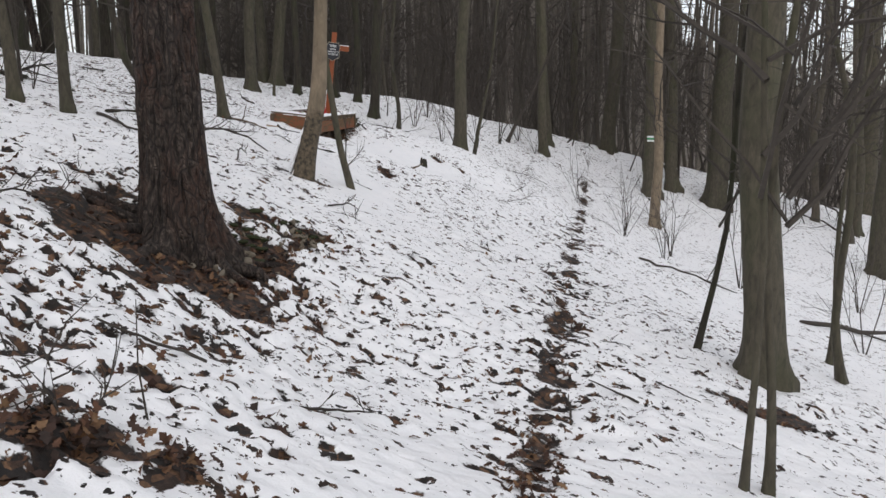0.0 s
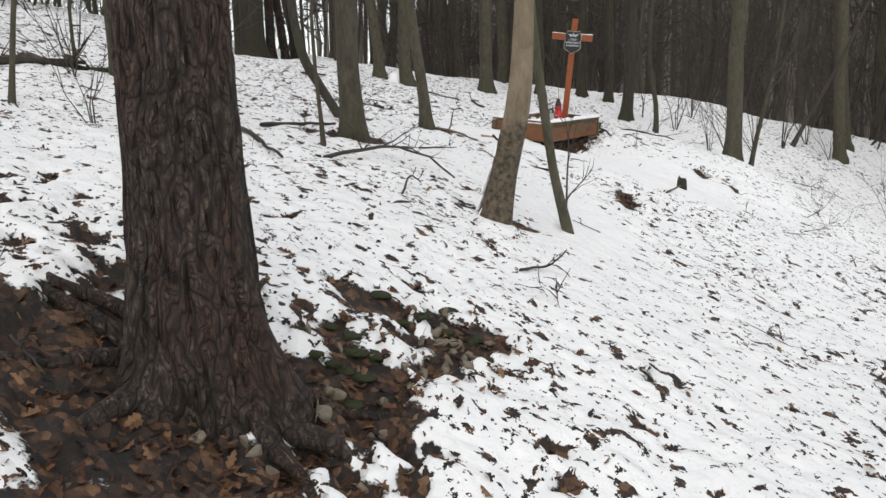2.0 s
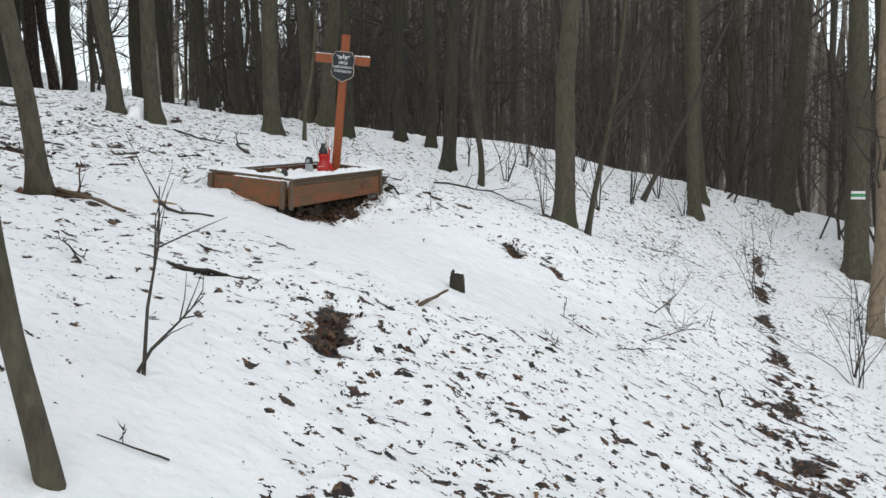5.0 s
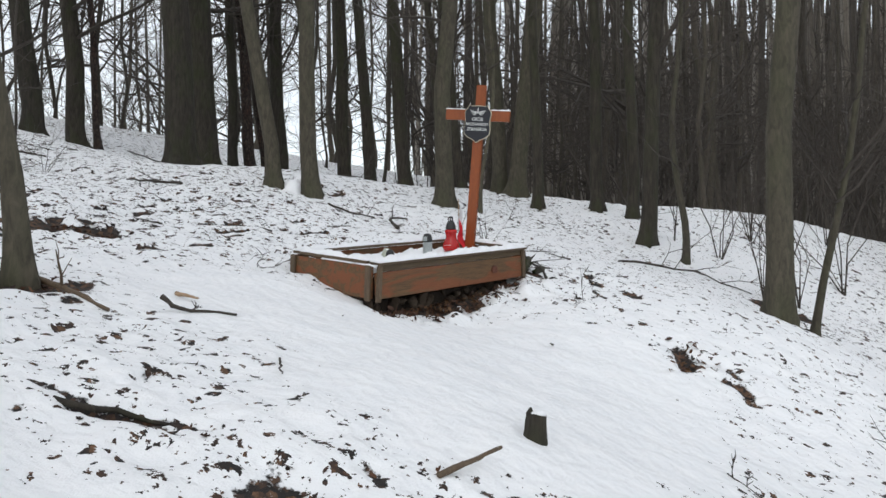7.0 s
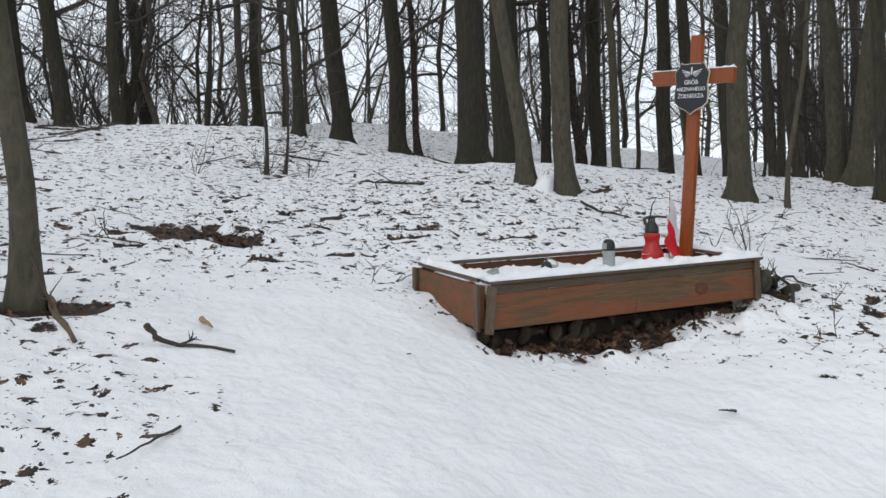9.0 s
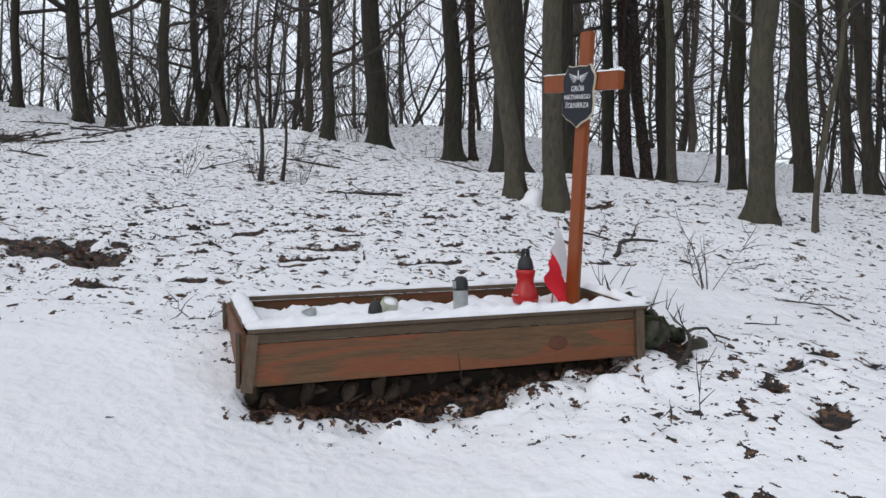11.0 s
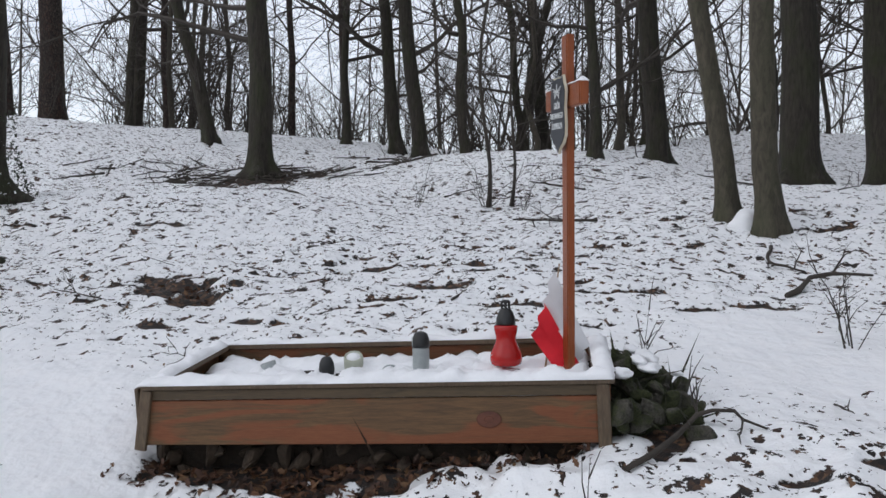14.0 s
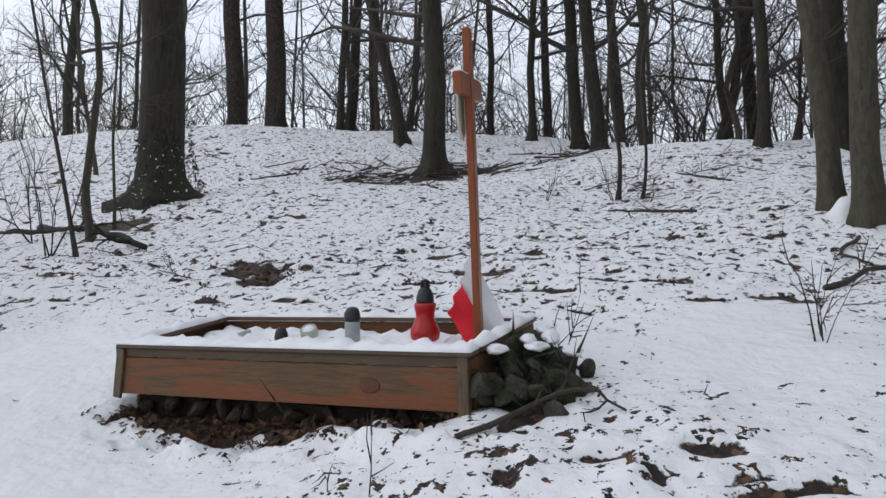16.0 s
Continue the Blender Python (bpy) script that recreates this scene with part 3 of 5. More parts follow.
def trunk_mesh(rg, r, lean, h, sway, sides=12, rings=16, flare=0.4, relief=0.0, bend=0.0):
    """A tapered, slightly crooked trunk. Returns verts, faces."""
    z = np.concatenate([[-0.25, 0.0, 0.06, 0.14, 0.28], np.linspace(0.5, h, rings - 5)])
    ph = rg.uniform(0, 6.28, 4)
    soft = np.clip(z, 0, 1) * np.exp(-np.clip(z - 2.2, 0, 99) / 1.2)
    px = lean[0] * z + sway * soft * np.sin(z * 1.5 + ph[0]) * 0.4
    py = lean[1] * z + sway * soft * np.sin(z * 1.7 + ph[1]) * 0.4
    if bend:
        k = bend * np.exp(-np.clip(z, 0, 99) / 0.35)
        px, py = px - k * np.sign(lean[0] + 1e-6), py
    rad = r * (1 - 0.75 * np.clip(z, 0, h) / h) + r * flare * np.exp(-np.clip(z, 0, 99) / 0.13)
    roots = lambda a, k: 1 + (0.28 * np.sin(a * 5 + ph[2]) + 0.14 * np.sin(a * 3 + ph[3])) * np.where(k < 5, np.array([1, 1, 0.8, 0.5, 0.25])[np.minimum(k, 4)], 0.05)
    return tube(np.stack([px, py, z], 1), rad, sides, shape=roots)


TREE_SEED = [100]


def tree(x, y, r, lx=0.0, ly=0.0, h=13.0, skin=None, label="", kind=0, sway=0.12, crowns=None, flare=0.38, bend=0.0, group="woodland trees"):
    """A bare winter tree at (x, y) that leans by lx, ly metres a metre."""
    TREE_SEED[0] += 1
    rg = np.random.RandomState(TREE_SEED[0])
    skin = skin or BEECH
    e = thing("tree", Matrix.Translation(on(x, y)), label or "bare grey-barked tree standing in thin snow", "tree", group)
    sides = 20 if r > 0.13 else (14 if r > 0.05 else 8)
    smooth(part("trunk", trunk_mesh(rg, r, (lx, ly), h, sway, sides, 18, flare, bend=bend), skin, e))
    c = new("crown", (crowns or CROWNS)[rg.randint(len(crowns or CROWNS))])
    c.parent = e
    up = Vector((lx, ly, 1)).to_track_quat("Z", "Y").to_matrix().to_4x4()
    c.matrix_basis = up @ Matrix.Rotation(rg.uniform(0, 6.28), 4, "Z") @ Matrix.Diagonal((h / 13, h / 13, h / 13, 1))
    return e


DARK = "dark-barked leafless tree on the snowy crest"
MOSSY = "bare tree with greenish bark and mossy foot in snow"
tree(-2.37, 8.28, 0.085, -0.006, -0.002, 12, BEECH, "smooth grey-brown tree above leaf-strewn snow")
tree(-2.35, 7.75, 0.015, 0.02, 0.0, 5, BEECH, "slim grey sapling stem in snow", sway=0.2)
tree(-2.53, 10.30, 0.055, -0.079, -0.07, 11, BEECH, "leaning grey-green tree with leaves at its foot")
tree(-2.75, 4.52, 0.018, -0.073, -0.022, 6, BEECH, "slim grey-green sapling in leaf-strewn snow")
tree(-3.58, 7.52, 0.052, -0.12, -0.043, 9, BEECH, "slim grey-green tree in leaf-strewn snow")
tree(-3.03, 7.34, 0.050, -0.088, -0.026, 9, BEECH, "slim mossy tree in leaf-strewn snow")
tree(-4.09, 6.78, 0.018, 0.06, 0.031, 6, BEECH, "thin upright stem on the snowy slope")
tree(-5.31, 15.62, 0.088, -0.069, -0.13, 13, BEECH, "leaning grey trunk, one of a pair with snow between")
tree(-4.90, 15.80, 0.101, -0.001, -0.049, 14, BEECH, "upright grey trunk, one of a pair with snow between")
tree(-9.2, 18.0, 0.25, -0.02, -0.03, 16, OAK, "thick dark trunk on the snowy bank")
tree(-10.5, 19.9, 0.30, -0.03, -0.03, 17, OAK, "very thick dark oak trunk behind the bank", crowns=GNARLED)
tree(0.33, 15.30, 0.115, 0.03, 0.01, 14, BEECH, MOSSY)
tree(0.60, 15.6, 0.034, 0.14, 0.02, 7, BEECH, "thin stem leaning away from a mossy tree")
tree(2.68, 23.30, 0.149, -0.064, -0.015, 14, BEECH)
tree(-1.59, 18.58, 0.106, 0.05, 0.011, 13, OAK, "dark slender trunk behind the grave")
tree(-0.99, 18.10, 0.045, -0.028, -0.006, 6, BEECH, "thin leaning sapling in the snow", sway=0.25)
tree(-4.02, 17.50, 0.118, 0.03, 0.009, 13, BEECH, MOSSY)
tree(-3.58, 17.72, 0.028, 0.03, 0.05, 7, BEECH, "thin crooked sapling beside a grey tree", sway=0.3)
tree(-8.58, 20.72, 0.082, -0.027, -0.051, 12, BEECH)
tree(4.55, 24.4, 0.21, 0.06, 0.014, 15, BEECH, MOSSY)
tree(3.85, 26.69, 0.15, -0.005, -0.001, 14, BEECH)
tree(-3.43, 19.44, 0.081, -0.018, -0.004, 14, OAK, DARK)
tree(-2.64, 19.87, 0.092, -0.018, -0.004, 14, OAK, DARK)
tree(-4.40, 20.28, 0.127, -0.042, -0.037, 14, BEECH)
tree(-4.08, 20.18, 0.14, 0.08, 0.07, 14, BEECH, "grey tree that leans away from its neighbour")
tree(-2.09, 19.78, 0.086, -0.006, -0.006, 13, OAK, DARK)
tree(-7.42, 22.37, 0.145, -0.067, -0.016, 14, OAK, DARK)
tree(-8.47, 22.72, 0.132, -0.068, -0.016, 14, OAK, DARK)
tree(-9.25, 22.90, 0.153, -0.029, -0.007, 14, OAK, DARK)
tree(-10.70, 22.51, 0.16, -0.037, -0.009, 14, OAK, DARK)
tree(-11.17, 21.48, 0.109, -0.012, -0.023, 14, OAK, DARK)
tree(-10.99, 21.81, 0.125, -0.028, -0.052, 14, PINE, "reddish-brown pine trunk on the snowy crest")
tree(-10.78, 22.12, 0.115, -0.054, -0.09, 14, PINE, "reddish-brown pine trunk on the snowy crest")
tree(-6.48, 22.18, 0.083, -0.041, -0.078, 13, OAK, DARK)
tree(-5.91, 21.93, 0.086, -0.063, -0.119, 13, OAK, DARK)
tree(-11.10, 16.65, 0.17, -0.063, -0.055, 14, OAK, DARK, crowns=GNARLED)
tree(-10.65, 15.6, 0.09, -0.021, -0.04, 12, OAK, DARK, crowns=GNARLED)
tree(-13.35, 19.31, 0.19, -0.029, -0.054, 15, OAK, DARK, crowns=GNARLED)
tree(-13.1, 19.6, 0.075, -0.02, -0.05, 12, PINE, "thin reddish pine on the snowy crest")
tree(-14.6, 13.0, 0.15, -0.069, -0.12, 14, OAK, DARK, crowns=GNARLED)
tree(-15.6, 12.5, 0.14, -0.06, -0.11, 14, OAK, DARK, crowns=GNARLED)
tree(-14.4, 13.9, 0.10, -0.06, -0.09, 12, OAK, DARK, sway=0.3, crowns=GNARLED)
tree(-16.3, 11.4, 0.088, -0.012, -0.023, 12, OAK, DARK, crowns=GNARLED)
tree(-12.45, 10.35, 0.20, -0.001, -0.042, 15, OAK, "mossy-footed tree standing on a brushwood mound", flare=0.8, crowns=GNARLED)
tree(-15.20, 8.80, 0.14, -0.006, -0.26, 12, OAK, "dark tree leaning over the snowy crest", crowns=GNARLED)
tree(-7.02, 8.58, 0.27, 0.01, -0.03, 17, OAK, "massive dark oak with ivy round its wide foot", flare=0.9)
tree(-22.0, 13.0, 0.16, -0.003, -0.1, 15, OAK, DARK, crowns=GNARLED)
tree(-21.0, 16.4, 0.18, -0.003, -0.11, 15, OAK, DARK, crowns=GNARLED)
tree(-20.0, 15.4, 0.13, 0.005, 0.19, 12, OAK, "forked dark tree on the snowy crest", sway=0.25, crowns=GNARLED)
tree(-20.0, 15.7, 0.11, 0.03, -0.13, 12, OAK, "forked dark tree on the snowy crest", sway=0.25, crowns=GNARLED)
tree(-19.0, 18.6, 0.17, 0.0, -0.02, 14, OAK, DARK, sway=0.3, crowns=GNARLED)
tree(-22.0, 10.9, 0.14, -0.003, -0.05, 15, PINE, "reddish-brown pine trunk on the snowy crest")
tree(-20.0, 9.7, 0.10, 0.0, -0.05, 13, PINE, "thin reddish pine on the snowy crest")
tree(-20.0, 5.6, 0.16, 0.001, 0.04, 14, OAK, DARK)
tree(-18.0, 3.25, 0.25, 0.02, -0.06, 16, PINE, "reddish-brown pine trunk on the snowy crest")
tree(-18.0, 4.4, 0.27, 0.012, -0.045, 17, PINE, "reddish-brown pine trunk on the snowy crest")
tree(-18.2, 6.1, 0.10, -0.003, 0.01, 13, OAK, DARK, crowns=GNARLED)
tree(-18.5, 6.9, 0.10, 0.01, -0.035, 13, PINE, "thin reddish pine on the snowy crest")
tree(-17.5, -1.7, 0.14, -0.012, 0.044, 14, OAK, DARK, crowns=GNARLED)
tree(-7.95, 13.83, 0.024, 0.0, -0.01, 6, TWIG, "thin dark sapling with twigs round its foot", sway=0.3)
tree(-8.0, 14.1, 0.018, 0.0, 0.05, 5, TWIG, "thin dark sapling with twigs round its foot", sway=0.3)
tree(-5.20, 9.05, 0.040, 0.015, -0.06, 7, BEECH, "slim grey sapling before a massive oak", sway=0.25)
tree(-10.44, 4.92, 0.036, 0.041, -0.144, 8, BEECH, "slim grey sapling on the slope")
tree(-4.54, 9.42, 0.020, 0.042, -0.2, 4, TWIG, "thin stem leaning over fallen branches")
tree(-5.6, 9.0, 0.016, 0.0, 0.0, 5, BEECH, "slim grey sapling before a massive oak")
tree(2.45, 5.7, 0.135, -0.03, 0.0, 14, BEECH, "grey-olive trunk beside the trodden path")
tree(4.69, 18.70, 0.114, -0.01, 0.0, 12, TAN, "slim tan trunk beside the trodden path")
blazed = tree(5.30, 21.81, 0.211, -0.035, 0.0, 14, BEECH, "grey tree with a white and green painted trail mark")
tree(6.00, 22.56, 0.173, -0.05, 0.0, 14, BEECH)
tree(7.03, 22.10, 0.288, 0.03, 0.0, 15, BEECH, MOSSY)
tree(12.34, 24.98, 0.304, -0.03, 0.0, 15, BEECH)
tree(2.12, 6.08, 0.024, 0.13, 0.0, 5, OAK, "thin dark crooked stem beside the path", sway=0.3)
tree(1.62, 3.55, 0.017, 0.0, 0.0, 7, BEECH, "slender grey-green stem beside the path", sway=0.08)
tree(1.74, 3.60, 0.021, 0.01, 0.0, 7, BEECH, "slender grey-green stem beside the path", sway=0.14)
tree(3.42, 6.58, 0.035, -0.10, 0.0, 6, BEECH, "thin crooked sapling below the path", sway=0.25)
tree(3.68, 7.41, 0.026, 0.06, 0.0, 5, BEECH, "thin crooked sapling below the path", sway=0.25)
tree(3.9, 6.2, 0.018, 0.1, 0.0, 5, TWIG, "thin crooked sapling below the path", sway=0.25)
tree(9.69, 18.71, 0.213, 0.02, 0.0, 14, BEECH)
tree(10.67, 22.04, 0.172, -0.03, 0.0, 14, BEECH)
tree(8.16, 24.39, 0.143, 0.02, 0.0, 13, BEECH)
tree(2.48, 21.98, 0.118, -0.03, 0.0, 13, BEECH)
tree(1.49, 20.96, 0.046, 0.45, 0.07, 4, TWIG, "slanting thin stem in the undergrowth")

# trail mark: two white bars with a green one between, on the blazed tree
for dz, m_ in ((0.05, LETTER), (0.0, MARK_GREEN), (-0.05, LETTER)):
    a0 = math.atan2(-17.0, -4.4)
    pts = [(0.217 * math.cos(a0 + k) - 0.05, 0.217 * math.sin(a0 + k)) for k in np.linspace(-0.55, 0.55, 8)]
    v = [(px, py, 1.42 + dz + s) for s in (-0.022, 0.022) for px, py in pts] + [(px * 0.97, py * 0.97, 1.42 + dz + s) for s in (-0.022, 0.022) for px, py in pts]
    f = [[i, i + 1, i + 9, i + 8] for i in range(7)] + [[i + 16, i + 24, i + 25, i + 17] for i in range(7)]
    f += [[i + 8, i + 9, i + 25, i + 24] for i in range(7)] + [[i, i + 16, i + 17, i + 1] for i in range(7)]
    part("paint_mark", (v, f), m_, blazed, "painted trail mark bar")


# the scaly pine at the bend, with deep furrows in its bark
def pine_tree(x, y, r):
    e = thing("pine_tree", Matrix.Translation(on(x, y)), "large pine with red-brown furrowed bark on bare roots", "tree", "woodland trees")
    rings, sides, h = 230, 110, 14.0
    z = np.concatenate([np.linspace(-0.4, 2.8, rings - 14), np.linspace(3.0, h, 14)])
    a = np.arange(sides) * 2 * math.pi / sides
    A, Z = np.meshgrid(a, z)
    base = r * (1 - 0.55 * np.clip(Z, 0, h) / h) + 0.075 * np.exp(-np.clip(Z + 0.1, 0, 99) / 0.18) + 0.022 * np.exp(-np.clip(Z, 0, 99) / 0.6)
    base *= 1 + 0.22 * np.sin(A * 3 + 1.2) * np.exp(-np.clip(Z + 0.1, 0, 9) / 0.2) + 0.1 * np.sin(A * 7) * np.exp(-np.clip(Z + 0.1, 0, 9) / 0.12)
    w = A + 0.10 * value_noise(A * 3, Z, 2.2) + 0.06 * value_noise(A * 3, Z, 6)
    u = w * sides / 6.283 / 9.0
    plate = np.abs(value_noise(np.cos(A) * 5 + 20, np.sin(A) * 5 + Z * 2.6, 1.35)) + 0.6 * np.abs(value_noise(np.cos(A) * 9 + 40, np.sin(A) * 9 + Z * 3.2, 1.7))
    ridge = np.clip(plate * 3.2, 0, 1) - 0.6
    ridge += 0.35 * value_noise(u * 4, Z * 9, 1.0)
    R_ = base + 0.026 * ridge * np.clip((2.6 - Z) / 0.5, 0.15, 1)
    X, Y = R_ * np.cos(A) - 0.035 * Z, R_ * np.sin(A) - 0.01 * Z
    v = np.stack([X, Y, Z], -1).reshape(-1, 3)
    f = [[i * sides + j, i * sides + (j + 1) % sides, (i + 1) * sides + (j + 1) % sides, (i + 1) * sides + j] for i in range(rings - 1) for j in range(sides)]
    part("trunk", (v, f), PINE, e)
    rg = np.random.RandomState(3)
    out = []
    for k in range(9):
        b = rg.uniform(0, 6.28)
        pts = [np.array([math.cos(b) * s * (1 + 0.2 * rg.rand()) + rg.normal(0, 0.02), math.sin(b) * s + rg.normal(0, 0.03), 0]) for s in (0.12, 0.28, 0.42, 0.58, 0.72)]
        for p, dz in zip(pts, (0.05, 0.02, 0.005, -0.005, -0.03)):
            p[2] = top(x + p[0], y + p[1]) - float(land(x, y)) + dz
        out.append(tube(pts, [0.034, 0.026, 0.018, 0.012, 0.005], 8))
    pts = [np.array(p) for p in ((0.08, 0.0, 0), (0.2, -0.02, 0), (0.32, 0.0, 0), (0.42, 0.03, 0), (0.5, 0.06, 0))]
    for p, dz in zip(pts, (0.08, 0.05, 0.035, 0.02, -0.02)):
        p[2] = top(x + p[0], y + p[1]) - float(land(x, y)) + dz
    out.append(tube(pts, [0.06, 0.05, 0.042, 0.034, 0.02], 10))
    for k, o in enumerate(out):
        smooth(part("root", o, PINE, e))
    c = new("crown", CROWNS[1])
    c.parent = e
    c.matrix_basis = Matrix.Translation((0, 0, 3)) @ Matrix.Rotation(-0.04, 4, "Y")
    return e


pine_tree(-1.14, 4.57, 0.155)


# the curved tan tree and the straight leaning one beside it
def bent_tree(name, x, y, pts, radii, skin, label, sides=20):
    e = thing(name, Matrix.Translation(on(x, y)), label, "tree", "woodland trees")
    p = np.array(pts, float)
    t = np.linspace(0, len(p) - 1, 40)
    k = np.arange(len(p))
    sm = np.stack([np.interp(t, k, p[:, i]) for i in range(3)], 1)
    for _ in range(3):
        sm[1:-1] = (sm[:-2] + 2 * sm[1:-1] + sm[2:]) / 4
    rr = np.interp(t, k, radii)
    ph = np.random.RandomState(int(abs(x) * 100)).uniform(0, 6, 3)
    lump = lambda a, i: 1 + 0.06 * np.sin(2 * a + i * 0.35 + ph[0]) + 0.04 * np.sin(3 * a - i * 0.5 + ph[1])
    smooth(part("trunk", tube(sm, rr, sides, shape=lump), skin, e))
    c = new("crown", CROWNS[3])
    c.parent = e
    d = Vector(p[-1] - p[-2])
    c.matrix_basis = Matrix.Translation(p[-2] - 3.0 * np.array(d.normalized())) @ d.to_track_quat("Z", "Y").to_matrix().to_4x4()
    return e


curved = bent_tree("curved_tree", -0.99, 7.30, [(-0.05, 0, -0.2), (0, 0, 0), (0.055, 0, 0.25), (0.125, 0, 0.55), (0.165, 0, 0.9), (0.18, 0.0, 1.4), (0.22, 0, 3), (0.3, 0.1, 9)],
                   [0.125, 0.105, 0.083, 0.07, 0.062, 0.058, 0.052, 0.02], TAN_FOOT, "tan smooth-barked tree with a curved, snow-dusted foot")
bent_tree("leaning_tree", -0.63, 7.72, [(0.04, 0, -0.2), (0, 0, 0), (-0.09, 0, 0.35), (-0.15, 0, 0.7), (-0.22, 0, 1.15), (-0.28, 0, 1.7), (-0.3, 0, 3.2), (-0.4, 0, 8)],
          [0.04, 0.035, 0.031, 0.029, 0.028, 0.027, 0.023, 0.008], BEECH, "thin grey-olive tree leaning against the light", 12)
bent_tree("crooked_tree", -2.95, 9.17, [(0.1, 0, -0.2), (0.05, 0, 0), (-0.12, 0, 0.25), (-0.32, 0, 0.55), (-0.42, 0, 1.0), (-0.5, 0, 1.8), (-0.5, 0, 3), (-0.5, 0, 8)],
          [0.05, 0.045, 0.042, 0.04, 0.036, 0.033, 0.03, 0.01], OAK, "dark crooked trunk that bows over the snow", 12)

# ---- the woods beyond, thinning towards the sky behind the crest ----
wr = np.random.RandomState(77)
FAR_TRUNKS = []
for k in range(7):
    v, f = trunk_mesh(np.random.RandomState(300 + k), 0.13, (wr.uniform(-0.05, 0.05), wr.uniform(-0.05, 0.05)), 16, 0.7, 9, 16)
    me = bpy.data.meshes.new("trunk")
    me.from_pydata(v.tolist(), [], f)
    me.polygons.foreach_set("use_smooth", [True] * len(me.polygons))
    me.materials.append(FAR)
    FAR_TRUNKS.append(me)


def far_tree(x, y, s, wide, crowns):
    e = thing("tree", Matrix.Translation(on(x, y, -0.05)), "distant bare tree in the winter woods", "tree", "woods beyond")
    t = new("trunk", FAR_TRUNKS[wr.randint(7)])
    c = new("crown", crowns[wr.randint(len(crowns))])
    turn = wr.uniform(0, 6.28)
    tip = Euler((wr.normal(0, 0.035), wr.normal(0, 0.035), 0)).to_matrix().to_4x4()
    for o, sx in ((t, wide), (c, 1.0)):
        o.parent = e
        o.matrix_basis = tip @ Matrix.Rotation(turn, 4, "Z") @ Matrix.Diagonal((s * sx, s * sx, s, 1))


spots = []


def fill(count, a0, a1, d0, d1, crowns, gap, s0=0.75, s1=1.25):
    """Scatters trees in a sector of the plan, clear of the glade."""
    made, tries = 0, 0
    while made < count and tries < 6000:
        tries += 1
        a, d = wr.uniform(a0, a1), d0 + (d1 - d0) * wr.rand() ** 0.8
        x, y = 0.5 - d * math.sin(radians(a)), 8 + d * math.cos(radians(a))
        if (y < 23.5 and -17 < x < 7.5) or (x > 0 and y < 24 and x < 9):
            continue
        if any((x - u) ** 2 + (y - v) ** 2 < gap for u, v in spots):
            continue
        spots.append((x, y))
        made += 1
        far_tree(x, y, wr.uniform(s0, s1), wr.uniform(0.35, 0.9), crowns)


fill(95, -45, 35, 14, 44, SPARSE, 1.6)
fill(12, 30, 46, 17, 45, BUSHY, 2.5)
fill(26, 40, 66, 19, 45, BUSHY, 1.8)
fill(26, 6, 27, 15, 40, BUSHY, 1.6)
fill(16, 90, 125, 17, 34, BUSHY, 1.5, 0.6, 1.1)
fill(44, 64, 140, 19, 45, BUSHY, 2.5, 0.55, 1.05)
fill(14, -100, -45, 12, 40, SPARSE, 4.0)
fill(8, 140, 250, 14, 40, SPARSE, 6.0)


def thicket_mesh(seed):
    """A tangle of thin stems and twigs."""
    rg = np.random.RandomState(seed)
    out = []
    for k in range(9):
        a = rg.uniform(0, 6.28)
        d = np.array([0.35 * math.cos(a), 0.35 * math.sin(a), 1.0])
        branch_set(rg, (rg.uniform(-1, 1), rg.uniform(-1, 1), -0.1), d / np.linalg.norm(d), rg.uniform(2.5, 6.0), rg.uniform(0.018, 0.04), 2, out)
    v, f_ = join(out)
    me = bpy.data.meshes.new("brush")
    me.from_pydata(v.tolist(), [], f_)
    me.materials.append(TWIG)
    return me


THICKETS = [thicket_mesh(s) for s in range(5)]


def thickets(count, a0, a1, d0, d1, s0, s1):
    for k in range(count):
        a, d = wr.uniform(a0, a1), wr.uniform(d0, d1)
        x, y = 0.5 - d * math.sin(radians(a)), 8 + d * math.cos(radians(a))
        if y < 23.5 and -17 < x < 8:
            continue
        e = thing("thicket", Matrix.Translation(on(x, y, -0.05)), "tangled leafless thicket beyond the crest", "thicket", "undergrowth")
        t = new("brush", THICKETS[wr.randint(5)])
        t.parent = e
        t.matrix_basis = Matrix.Rotation(wr.uniform(0, 6.28), 4, "Z") @ Matrix.Scale(wr.uniform(s0, s1), 4)


thickets(18, 40, 92, 18, 36, 0.6, 1.3)
thickets(18, 90, 130, 17, 32, 0.6, 1.3)
thickets(58, -35, 30, 16, 34, 0.5, 1.2)
thickets(34, 58, 130, 20, 36, 0.6, 1.2)

